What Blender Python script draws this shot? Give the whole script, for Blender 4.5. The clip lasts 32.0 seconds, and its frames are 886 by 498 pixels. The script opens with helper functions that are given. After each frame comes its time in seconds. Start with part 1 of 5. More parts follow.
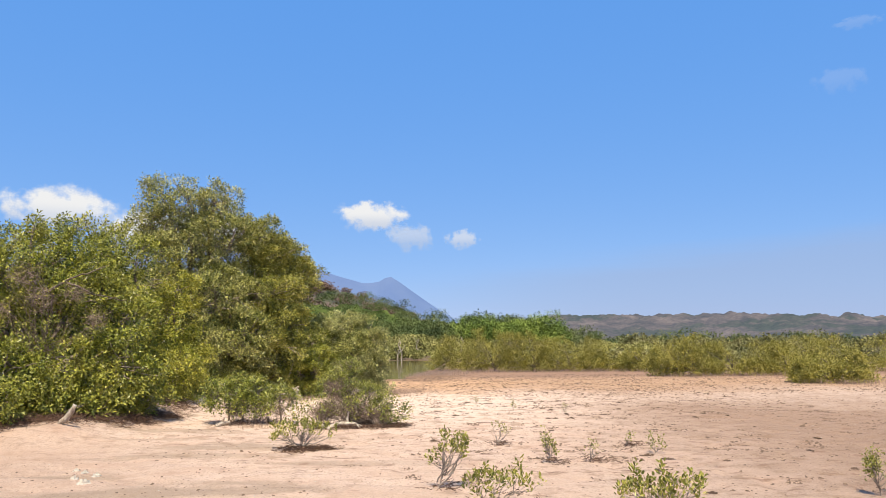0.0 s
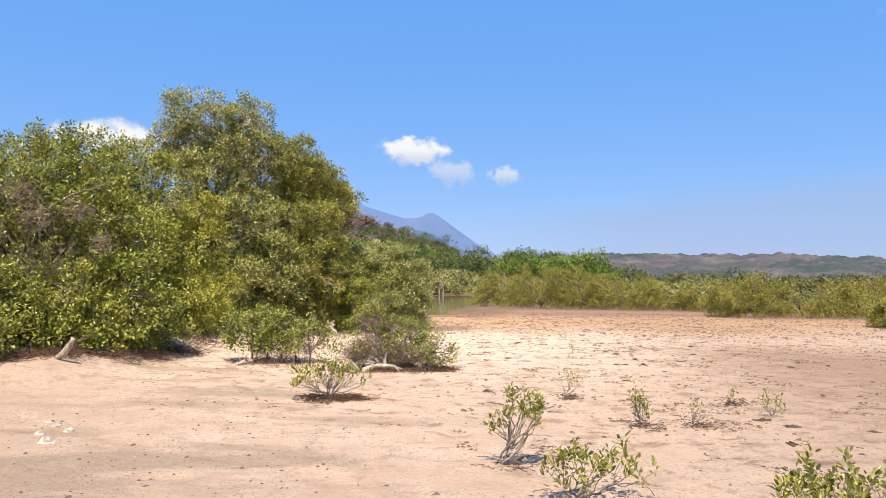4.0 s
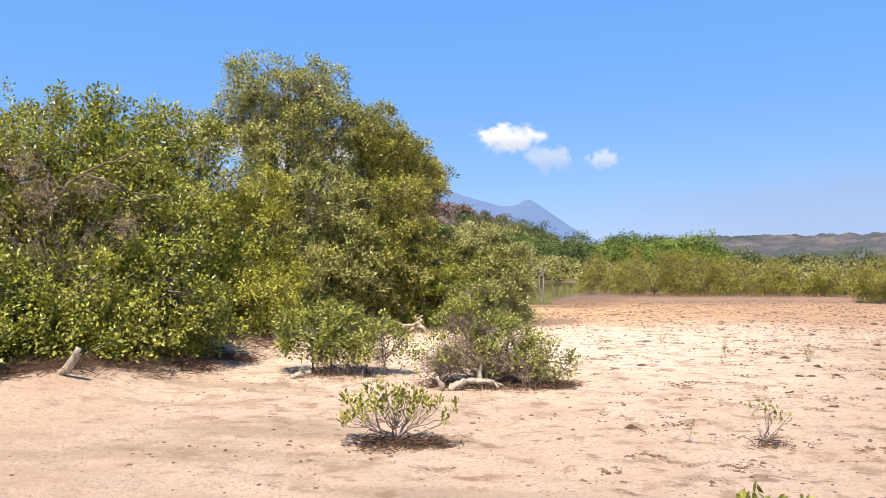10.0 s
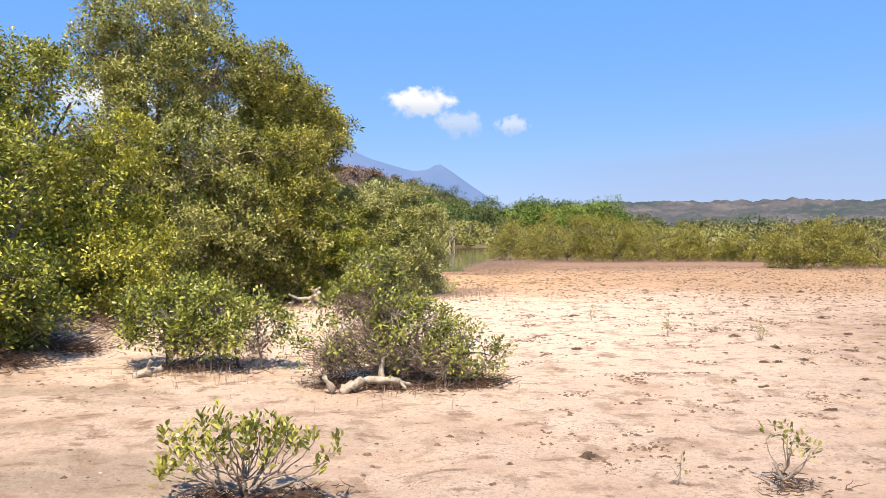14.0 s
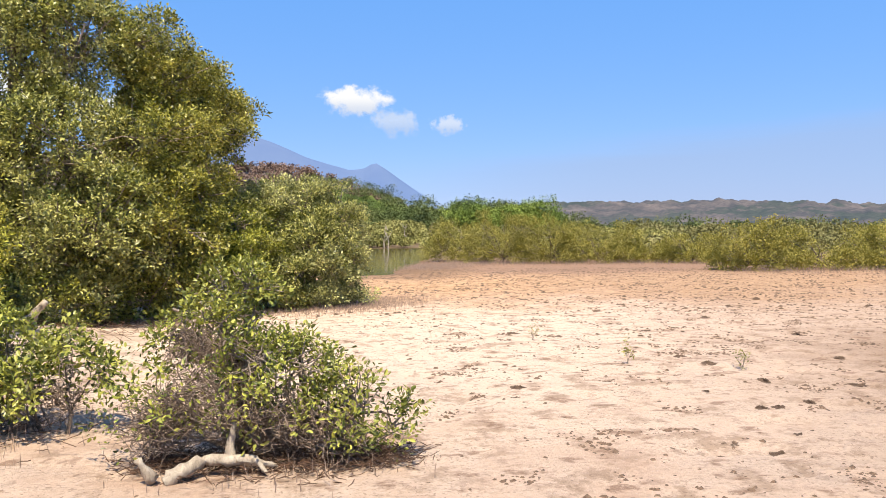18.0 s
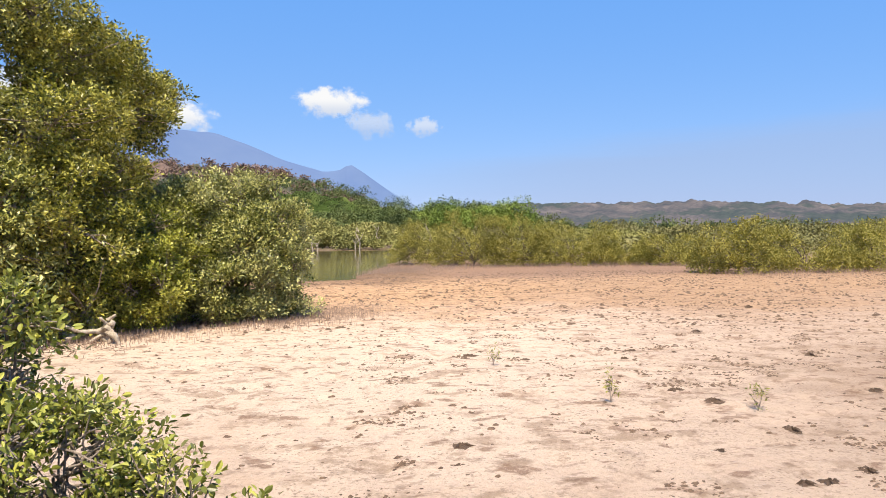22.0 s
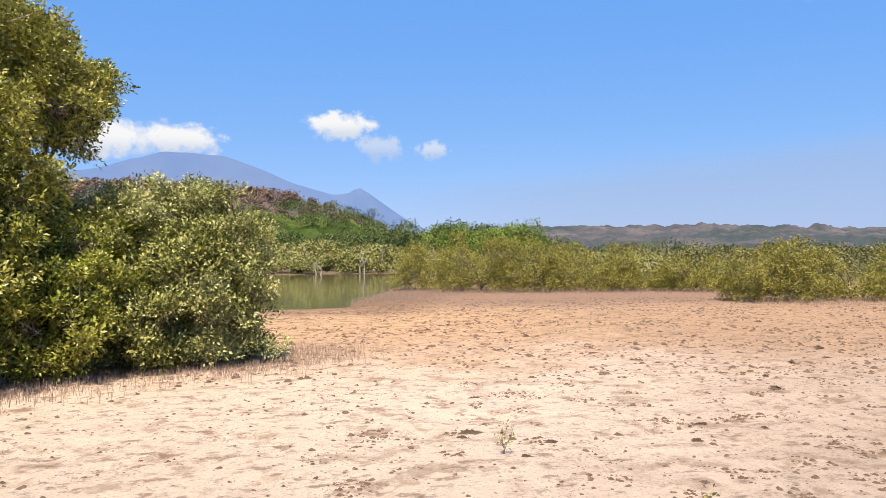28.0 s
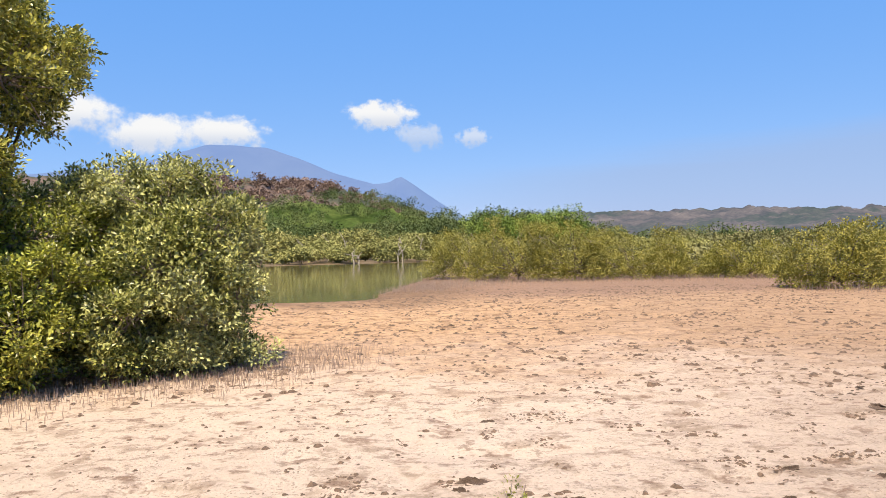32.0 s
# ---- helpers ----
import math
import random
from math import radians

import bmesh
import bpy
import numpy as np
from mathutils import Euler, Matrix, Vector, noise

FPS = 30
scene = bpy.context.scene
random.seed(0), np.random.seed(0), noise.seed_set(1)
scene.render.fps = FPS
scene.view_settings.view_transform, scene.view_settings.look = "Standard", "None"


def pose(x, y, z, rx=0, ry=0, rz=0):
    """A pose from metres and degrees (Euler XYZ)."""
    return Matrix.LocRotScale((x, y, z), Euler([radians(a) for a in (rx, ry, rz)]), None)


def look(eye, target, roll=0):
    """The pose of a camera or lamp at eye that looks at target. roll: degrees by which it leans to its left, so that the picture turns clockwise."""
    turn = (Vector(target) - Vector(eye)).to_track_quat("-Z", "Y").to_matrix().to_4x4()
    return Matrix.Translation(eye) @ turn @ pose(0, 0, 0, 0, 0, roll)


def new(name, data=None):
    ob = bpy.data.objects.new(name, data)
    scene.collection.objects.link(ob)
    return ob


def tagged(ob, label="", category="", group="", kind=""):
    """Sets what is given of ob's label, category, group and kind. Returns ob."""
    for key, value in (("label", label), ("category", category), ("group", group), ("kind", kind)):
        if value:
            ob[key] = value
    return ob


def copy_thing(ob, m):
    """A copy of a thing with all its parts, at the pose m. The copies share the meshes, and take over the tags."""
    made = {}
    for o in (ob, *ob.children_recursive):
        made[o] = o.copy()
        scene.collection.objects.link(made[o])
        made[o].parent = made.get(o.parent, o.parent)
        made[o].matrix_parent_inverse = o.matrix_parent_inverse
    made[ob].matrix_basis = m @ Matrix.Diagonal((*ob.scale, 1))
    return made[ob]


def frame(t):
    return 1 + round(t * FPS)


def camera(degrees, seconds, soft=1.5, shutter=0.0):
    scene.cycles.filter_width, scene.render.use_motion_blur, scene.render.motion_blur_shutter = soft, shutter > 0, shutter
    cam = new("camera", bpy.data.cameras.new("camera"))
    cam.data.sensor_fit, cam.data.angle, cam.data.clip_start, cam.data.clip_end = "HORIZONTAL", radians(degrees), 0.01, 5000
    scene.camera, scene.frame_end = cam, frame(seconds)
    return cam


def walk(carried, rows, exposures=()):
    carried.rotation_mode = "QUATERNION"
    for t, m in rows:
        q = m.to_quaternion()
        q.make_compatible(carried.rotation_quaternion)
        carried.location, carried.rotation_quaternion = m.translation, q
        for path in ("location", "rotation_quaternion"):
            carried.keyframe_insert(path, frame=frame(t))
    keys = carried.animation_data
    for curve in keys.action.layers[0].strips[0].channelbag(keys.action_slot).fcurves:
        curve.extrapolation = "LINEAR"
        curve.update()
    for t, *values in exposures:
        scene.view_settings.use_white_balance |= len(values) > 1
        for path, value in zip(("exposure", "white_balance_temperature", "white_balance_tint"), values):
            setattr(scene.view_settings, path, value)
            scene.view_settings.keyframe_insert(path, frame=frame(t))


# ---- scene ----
cam = camera(61.6, 32.0, 0.7)
PATH = [
    (0, (0.68, -9.795, 1.605), (0.709, -7.813, 1.873), -0.5),
    (0.5, (0.71, -9.473, 1.61), (0.713, -7.49, 1.871), -0.2),
    (1, (0.696, -9.155, 1.598), (0.683, -7.171, 1.849), 0.2),
    (1.5, (0.651, -8.852, 1.582), (0.632, -6.865, 1.815), 0.2),
    (2, (0.643, -8.533, 1.569), (0.613, -6.544, 1.776), -0.2),
    (2.5, (0.632, -8.226, 1.572), (0.588, -6.234, 1.743), -0.2),
    (3, (0.564, -7.927, 1.57), (0.502, -5.933, 1.708), 0.0),
    (3.5, (0.506, -7.647, 1.564), (0.43, -5.651, 1.678), 0.4),
    (5.5, (0.434, -6.484, 1.553), (0.301, -4.49, 1.629), 0.1),
    (6, (0.417, -6.23, 1.572), (0.208, -4.243, 1.651), -0.2),
    (6.5, (0.369, -5.962, 1.557), (0.067, -3.987, 1.646), 0.2),
    (7, (0.338, -5.694, 1.556), (-0.003, -3.725, 1.647), 0.3),
    (7.5, (0.333, -5.388, 1.568), (-0.036, -3.425, 1.667), 0.2),
    (8, (0.291, -5.092, 1.559), (-0.078, -3.128, 1.657), 0.4),
    (8.5, (0.218, -4.783, 1.567), (-0.141, -2.817, 1.663), 0.1),
    (9, (0.221, -4.466, 1.551), (-0.143, -2.502, 1.644), -0.5),
    (9.5, (0.202, -4.181, 1.555), (-0.157, -2.216, 1.637), -0.4),
    (10, (0.134, -3.866, 1.54), (-0.21, -1.897, 1.605), -0.5),
    (10.5, (0.085, -3.568, 1.541), (-0.242, -1.596, 1.582), -1.1),
    (11, (0.058, -3.29, 1.542), (-0.267, -1.317, 1.559), -1.5),
    (11.5, (-0.007, -3.014, 1.536), (-0.322, -1.039, 1.534), -1.4),
    (12, (-0.078, -2.713, 1.558), (-0.372, -0.735, 1.541), -1.5),
    (12.5, (-0.06, -2.394, 1.559), (-0.327, -0.412, 1.539), -1.5),
    (13, (-0.031, -2.106, 1.562), (-0.269, -0.12, 1.537), -1.3),
    (13.5, (-0.051, -1.803, 1.563), (-0.237, 0.188, 1.533), -1.0),
    (14, (-0.065, -1.527, 1.557), (-0.171, 0.47, 1.525), -0.5),
    (14.5, (-0.035, -1.174, 1.582), (-0.097, 0.825, 1.551), 0.0),
    (16.5, (0.001, 0.001, 1.593), (0.012, 2.0, 1.556), -0.5),
    (17, (0.018, 0.295, 1.6), (0.044, 2.294, 1.561), -0.4),
    (17.5, (0.075, 0.591, 1.609), (0.125, 2.59, 1.569), -0.8),
    (18, (0.196, 0.928, 1.615), (0.26, 2.926, 1.58), -0.5),
    (18.5, (0.292, 1.219, 1.6), (0.381, 3.217, 1.565), -0.2),
    (19, (0.374, 1.503, 1.6), (0.477, 3.5, 1.556), -0.4),
    (19.5, (0.436, 1.739, 1.607), (0.538, 3.736, 1.565), -0.4),
    (20, (0.514, 2.003, 1.596), (0.62, 4.0, 1.549), -0.3),
    (20.5, (0.514, 2.277, 1.599), (0.64, 4.272, 1.543), -0.2),
    (21, (0.557, 2.556, 1.593), (0.692, 4.551, 1.538), -0.6),
    (21.5, (0.657, 2.833, 1.612), (0.782, 4.828, 1.57), -0.8),
    (22, (0.722, 3.06, 1.612), (0.851, 5.056, 1.581), -0.7),
    (22.5, (0.735, 3.319, 1.625), (0.862, 5.315, 1.617), -0.9),
    (23, (0.766, 3.578, 1.625), (0.894, 5.574, 1.641), -1.4),
    (23.5, (0.828, 3.818, 1.643), (0.956, 5.814, 1.683), -1.5),
    (24, (0.871, 4.091, 1.631), (1.005, 6.086, 1.685), -1.4),
    (24.5, (0.861, 4.308, 1.63), (1.01, 6.302, 1.689), -1.8),
    (25, (0.879, 4.57, 1.622), (1.025, 6.564, 1.68), -1.9),
    (25.5, (0.931, 4.806, 1.627), (1.065, 6.801, 1.677), -1.4),
    (27.5, (1.086, 5.802, 1.643), (1.197, 7.798, 1.67), -0.5),
    (28, (1.105, 6.081, 1.624), (1.212, 8.077, 1.655), -0.6),
    (28.5, (1.113, 6.34, 1.62), (1.218, 8.337, 1.65), -0.7),
    (29, (1.213, 6.592, 1.629), (1.298, 8.589, 1.663), -1.2),
    (29.5, (1.307, 6.798, 1.635), (1.358, 8.797, 1.667), -1.0),
    (30, (1.354, 7.04, 1.615), (1.379, 9.039, 1.639), -1.0),
    (30.5, (1.389, 7.272, 1.616), (1.404, 9.271, 1.632), -1.2),
    (31, (1.443, 7.486, 1.627), (1.442, 9.486, 1.641), -1.5),
    (31.5, (1.538, 7.705, 1.627), (1.527, 9.705, 1.637), -1.3),
    (32, (1.572, 7.926, 1.62), (1.566, 9.926, 1.62), -1.4),
]
walk(cam, [(t, look(eye, target, roll)) for t, eye, target, roll in PATH],
     [(0, 0.62), (3, 0.70), (6, 0.78), (9, 0.82), (13, 0.84), (17, 0.82), (21, 0.78), (24, 0.72), (32, 0.72)])

# ---------------------------------------------------------------- light
SUN_EL, SUN_AZ = 63.0, 183.0        # degrees; azimuth clockwise from +y
world = bpy.data.worlds.new("daylight")
scene.world = world
world.use_nodes = True
wn = world.node_tree
sky = wn.nodes.new("ShaderNodeTexSky")
sky.sky_type = "NISHITA"
sky.sun_disc = False
sky.sun_elevation = radians(SUN_EL)
sky.sun_rotation = radians(SUN_AZ)
sky.altitude = 0
sky.air_density, sky.dust_density, sky.ozone_density = 0.95, 0.3, 1.8
wn.nodes["Background"].inputs["Strength"].default_value = 0.087
tint = wn.nodes.new("ShaderNodeMix")
tint.data_type, tint.blend_type = "RGBA", "MULTIPLY"
tint.inputs["Factor"].default_value = 1.0
tint.inputs["B"].default_value = (1.0, 0.74, 0.4, 1)
wn.links.new(sky.outputs["Color"], tint.inputs["A"])
veil = wn.nodes.new("ShaderNodeMix")      # thin even haze over the whole sky
veil.data_type = "RGBA"
veil.inputs["Factor"].default_value = 0.5
veil.inputs["B"].default_value = (0.75, 3.8, 11.0, 1)
wn.links.new(tint.outputs["Result"], veil.inputs["A"])
wn.links.new(veil.outputs["Result"], wn.nodes["Background"].inputs["Color"])

sun = new("sun", bpy.data.lights.new("sun", "SUN"))
sun.data.energy, sun.data.angle, sun.data.color = 5.0, radians(0.55), (1.0, 0.87, 0.66)
toward = Vector((math.sin(radians(SUN_AZ)) * math.cos(radians(SUN_EL)), math.cos(radians(SUN_AZ)) * math.cos(radians(SUN_EL)), math.sin(radians(SUN_EL))))
sun.matrix_world = look(toward * 60, (0, 0, 0))
scene.view_settings.exposure = 0.0


# ---------------------------------------------------------------- materials
def nodes_of(name):
    m = bpy.data.materials.new(name)
    m.use_nodes = True
    nt = m.node_tree
    return m, nt, nt.nodes["Principled BSDF"]


def ramp(nt, stops, factor):
    r = nt.nodes.new("ShaderNodeValToRGB")
    els = r.color_ramp.elements
    while len(els) < len(stops):
        els.new(0.5)
    for e, (p, c) in zip(els, stops):
        e.position, e.color = p, (*c, 1)
    nt.links.new(factor, r.inputs["Fac"])
    return r.outputs["Color"]


def noise_of(nt, scale, detail=4.0, rough=0.55, stretch=(1, 1, 1), shift=(0, 0, 0)):
    tc, mp, nz = nt.nodes.new("ShaderNodeTexCoord"), nt.nodes.new("ShaderNodeMapping"), nt.nodes.new("ShaderNodeTexNoise")
    mp.inputs["Scale"].default_value = stretch
    mp.inputs["Location"].default_value = shift
    nz.inputs["Scale"].default_value, nz.inputs["Detail"].default_value, nz.inputs["Roughness"].default_value = scale, detail, rough
    nt.links.new(tc.outputs["Object"], mp.inputs["Vector"])
    nt.links.new(mp.outputs["Vector"], nz.inputs["Vector"])
    return nz.outputs["Fac"]


def mixed(nt, a, b, factor, mode="MIX"):
    n = nt.nodes.new("ShaderNodeMix")
    n.data_type, n.blend_type = "RGBA", mode
    for sock, v in ((n.inputs["A"], a), (n.inputs["B"], b)):
        if isinstance(v, tuple):
            sock.default_value = (*v, 1)
        else:
            nt.links.new(v, sock)
    if isinstance(factor, (int, float)):
        n.inputs["Factor"].default_value = factor
    else:
        nt.links.new(factor, n.inputs["Factor"])
    return n.outputs["Result"]


def mathed(nt, op, a, b=0.0, clamp=False):
    n = nt.nodes.new("ShaderNodeMath")
    n.operation, n.use_clamp = op, clamp
    for sock, v in zip(n.inputs, (a, b)):
        if isinstance(v, (int, float)):
            sock.default_value = v
        else:
            nt.links.new(v, sock)
    return n.outputs["Value"]


def smooth(nt, value, lo, hi):
    n = nt.nodes.new("ShaderNodeMapRange")
    n.interpolation_type = "SMOOTHSTEP"
    nt.links.new(value, n.inputs["Value"])
    n.inputs["From Min"].default_value, n.inputs["From Max"].default_value = lo, hi
    return n.outputs["Result"]


def bump(nt, bsdf, height, strength, distance):
    b = nt.nodes.new("ShaderNodeBump")
    b.inputs["Strength"].default_value, b.inputs["Distance"].default_value = strength, distance
    nt.links.new(height, b.inputs["Height"])
    nt.links.new(b.outputs["Normal"], bsdf.inputs["Normal"])


def leaf_material(name, dark, mid, light, yellow, patch=0.7, through_light=0.2, gloss=0.38):
    m, nt, p = nodes_of(name)
    geo = nt.nodes.new("ShaderNodeNewGeometry")
    own = ramp(nt, [(0.0, dark), (0.18, dark), (0.48, mid), (0.85, light), (1.0, tuple(0.75 * p + 0.25 * q for p, q in zip(light, yellow)))], geo.outputs["Random Per Island"])
    big = smooth(nt, noise_of(nt, patch, 3), 0.42, 0.62)
    tint = mixed(nt, own, mixed(nt, own, yellow, 0.25), big)
    clump = ramp(nt, [(0.38, (0.72, 0.74, 0.7)), (0.6, (1.1, 1.1, 1.05))], noise_of(nt, patch * 3.4, 2, 0.5, (1, 1, 1), (4, 2, 9)))
    tint = mixed(nt, tint, clump, 1.0, "MULTIPLY")
    nt.links.new(tint, p.inputs["Base Color"])
    p.inputs["Roughness"].default_value = gloss
    p.inputs["Specular IOR Level"].default_value = 0.45
    tr, mx = nt.nodes.new("ShaderNodeBsdfTranslucent"), nt.nodes.new("ShaderNodeMixShader")
    nt.links.new(mixed(nt, tint, (0.35, 0.42, 0.05), 0.35), tr.inputs["Color"])
    mx.inputs["Fac"].default_value = through_light
    out = nt.nodes["Material Output"]
    nt.links.new(p.outputs["BSDF"], mx.inputs[1])
    nt.links.new(tr.outputs["BSDF"], mx.inputs[2])
    nt.links.new(mx.outputs["Shader"], out.inputs["Surface"])
    return m


def far_leaf_material(name, dark, mid, light, scale):
    """Distant foliage: tone changes from crown to crown, little from leaf to leaf."""
    m, nt, p = nodes_of(name)
    geo = nt.nodes.new("ShaderNodeNewGeometry")
    crown = ramp(nt, [(0.32, dark), (0.5, mid), (0.66, light)], noise_of(nt, scale, 3, 0.6))
    leaf = ramp(nt, [(0.0, (0.82, 0.82, 0.82)), (1.0, (1.0, 1.0, 1.0))], geo.outputs["Random Per Island"])
    nt.links.new(mixed(nt, crown, leaf, 1.0, "MULTIPLY"), p.inputs["Base Color"])
    p.inputs["Roughness"].default_value = 0.75
    p.inputs["Specular IOR Level"].default_value = 0.15
    return m


def bark_material(name, dark, light, scale=14.0):
    m, nt, p = nodes_of(name)
    n = noise_of(nt, scale, 8, 0.72, (1, 1, 0.4))
    nt.links.new(ramp(nt, [(0.3, dark), (0.7, light)], n), p.inputs["Base Color"])
    p.inputs["Roughness"].default_value = 0.9
    bump(nt, p, n, 1.0, 0.03)
    return m


LEAF_OLIVE = leaf_material("olive_mangrove_leaf", (0.041, 0.0515, 0.0099), (0.27, 0.269, 0.039), (0.425, 0.401, 0.0715), (0.594, 0.496, 0.13))
LEAF_GREEN = leaf_material("green_mangrove_leaf", (0.0326, 0.0466, 0.009), (0.24, 0.269, 0.0338), (0.402, 0.406, 0.0585), (0.579, 0.493, 0.117))
LEAF_GREY = leaf_material("grey_green_mangrove_leaf", (0.0447, 0.0584, 0.0179), (0.308, 0.315, 0.0745), (0.493, 0.476, 0.144), (0.709, 0.631, 0.287))
LEAF_YOUNG = leaf_material("dusty_young_mangrove_leaf", (0.055, 0.068, 0.014), (0.25, 0.28, 0.044), (0.41, 0.41, 0.075), (0.55, 0.5, 0.15))
LEAF_PALE = leaf_material("pale_tipped_mangrove_leaf", (0.0406, 0.0519, 0.0132), (0.308, 0.309, 0.0679), (0.531, 0.51, 0.177), (0.727, 0.699, 0.408))
LEAF_FRESH = leaf_material("fresh_yellow_green_leaf", (0.12, 0.122, 0.024), (0.34, 0.325, 0.055), (0.5, 0.46, 0.1), (0.64, 0.55, 0.2), 0.7, 0.3)
LEAF_ROW = leaf_material("yellow_olive_scrub_leaf", (0.2, 0.175, 0.034), (0.3, 0.26, 0.048), (0.37, 0.32, 0.064), (0.445, 0.38, 0.114), 0.5, 0.25, 0.65)
LEAF_BANK = far_leaf_material("olive_bank_scrub_leaf", (0.18, 0.18, 0.06), (0.3, 0.29, 0.095), (0.42, 0.39, 0.145), 0.3)
LEAF_FAR = far_leaf_material("dull_olive_scrub_leaf", (0.104, 0.108, 0.0449), (0.197, 0.19, 0.0747), (0.29, 0.265, 0.11), 0.3)
LEAF_WOOD = far_leaf_material("deep_green_woodland_leaf", (0.035, 0.055, 0.02), (0.1, 0.135, 0.042), (0.2, 0.22, 0.08), 0.12)
LEAF_LIME = far_leaf_material("bright_green_woodland_leaf", (0.114, 0.172, 0.036), (0.19, 0.258, 0.0504), (0.257, 0.327, 0.072), 0.14)
LEAF_BROWN = far_leaf_material("leafless_brown_scrub", (0.125, 0.0829, 0.0622), (0.209, 0.14, 0.109), (0.271, 0.186, 0.145), 0.02)
LEAF_LIMEY = leaf_material("light_green_mangrove_leaf", (0.0442, 0.0585, 0.009), (0.305, 0.33, 0.0364), (0.503, 0.486, 0.0598), (0.702, 0.588, 0.13))
BARK = bark_material("grey_brown_bark", (0.072, 0.052, 0.036), (0.224, 0.176, 0.136))
TWIG = bark_material("dry_twig_bark", (0.16, 0.125, 0.1), (0.44, 0.36, 0.3), 30)
TANGLE = bark_material("dark_dry_twig", (0.09, 0.06, 0.044), (0.42, 0.315, 0.24), 26)
DRIFT = bark_material("bleached_driftwood", (0.2, 0.155, 0.115), (0.6, 0.52, 0.42), 16)
RUST = bark_material("rust_brown_litter", (0.045, 0.024, 0.016), (0.2, 0.11, 0.065), 20)
ROOT = bark_material("mud_stained_root", (0.2, 0.135, 0.1), (0.46, 0.34, 0.27), 20)


def ground_material():
    m, nt, p = nodes_of("dry_tidal_flat_mud")
    sep = nt.nodes.new("ShaderNodeSeparateXYZ")
    tc = nt.nodes.new("ShaderNodeTexCoord")
    nt.links.new(tc.outputs["Object"], sep.inputs["Vector"])
    broad = noise_of(nt, 0.16, 5, 0.6)
    mid = noise_of(nt, 1.1, 8, 0.66, (0.9, 1.1, 1))
    spots = noise_of(nt, 2.3, 9, 0.68, (1, 1, 1), (3, 7, 0))
    fine = noise_of(nt, 22, 9, 0.75)
    grit = noise_of(nt, 120, 4, 0.7)
    specks = noise_of(nt, 34, 2, 0.5, (1, 1, 1), (5, 1, 0))
    chips = noise_of(nt, 60, 2, 0.5, (1, 1, 1), (9, 4, 0))
    crust = noise_of(nt, 0.75, 6, 0.7, (1, 1, 1), (2, 8, 0))
    base = ramp(nt, [(0.25, (0.57, 0.39, 0.283)), (0.5, (0.715, 0.535, 0.41)), (0.75, (0.78, 0.61, 0.49))], mid)
    # salt-pale stretch and the rust-brown damp margin towards the water
    reach = mathed(nt, "ADD", sep.outputs["Y"], mathed(nt, "MULTIPLY", mathed(nt, "SUBTRACT", broad, 0.5), 14.0))
    reach = mathed(nt, "ADD", reach, mathed(nt, "MULTIPLY", mathed(nt, "SUBTRACT", mid, 0.5), 8.0))
    pale = mathed(nt, "MULTIPLY", smooth(nt, reach, 3.0, 12.0), mathed(nt, "SUBTRACT", 1.0, smooth(nt, reach, 16.5, 21.0)))
    base = mixed(nt, base, (0.88, 0.715, 0.575), mathed(nt, "MULTIPLY", pale, 0.72))
    base = mixed(nt, base, mixed(nt, (0.24, 0.128, 0.056), (0.75, 0.485, 0.27), smooth(nt, spots, 0.34, 0.56)), mathed(nt, "MULTIPLY", smooth(nt, reach, 14.0, 24.0), 0.95))
    side = mathed(nt, "ADD", sep.outputs["X"], mathed(nt, "MULTIPLY", mathed(nt, "SUBTRACT", mid, 0.5), 9.0))
    base = mixed(nt, base, (0.376, 0.256, 0.176), mathed(nt, "MULTIPLY", smooth(nt, side, 1.5, 8.0), mathed(nt, "SUBTRACT", 0.95, mathed(nt, "MULTIPLY", smooth(nt, reach, 8.0, 17.0), 0.5))))
    left = mathed(nt, "SUBTRACT", mathed(nt, "MULTIPLY", mathed(nt, "SUBTRACT", broad, 0.5), 6.0), mathed(nt, "ADD", sep.outputs["X"], mathed(nt, "MULTIPLY", sep.outputs["Y"], 0.5)))
    base = mixed(nt, base, (0.438, 0.294, 0.203), mathed(nt, "MULTIPLY", smooth(nt, left, 1.0, 6.0), 0.38))
    base = mixed(nt, base, (0.288, 0.18, 0.132), mathed(nt, "MULTIPLY", smooth(nt, reach, 28.0, 36.0), 0.8))
    wet = mathed(nt, "MULTIPLY", smooth(nt, reach, 27.0, 33.0), smooth(nt, mathed(nt, "SUBTRACT", 4.0, side), 0.0, 4.0))
    base = mixed(nt, base, (0.198, 0.119, 0.0655), mathed(nt, "MULTIPLY", wet, 0.75))
    base = mixed(nt, base, (0.165, 0.131, 0.0732), mathed(nt, "MULTIPLY", smooth(nt, sep.outputs["Y"], 46.0, 62.0), 0.9))
    smear = mathed(nt, "MULTIPLY", smooth(nt, noise_of(nt, 0.5, 4, 0.55, (0.45, 1.7, 1), (4, 1, 0)), 0.5, 0.62), smooth(nt, mathed(nt, "SUBTRACT", mathed(nt, "MULTIPLY", sep.outputs["X"], -1.0), mathed(nt, "MULTIPLY", sep.outputs["Y"], 0.35)), -2.5, 1.5))
    base = mixed(nt, base, (0.4, 0.31, 0.225), mathed(nt, "MULTIPLY", smear, 0.65))
    # hoof-worn brown spots with crumbled edges; their dark also paints the dents' shade
    calm = smooth(nt, mathed(nt, "ADD", mathed(nt, "SUBTRACT", mathed(nt, "MULTIPLY", sep.outputs["X"], -0.8), sep.outputs["Y"]), mathed(nt, "MULTIPLY", broad, 5.0)), 0.0, 6.0)
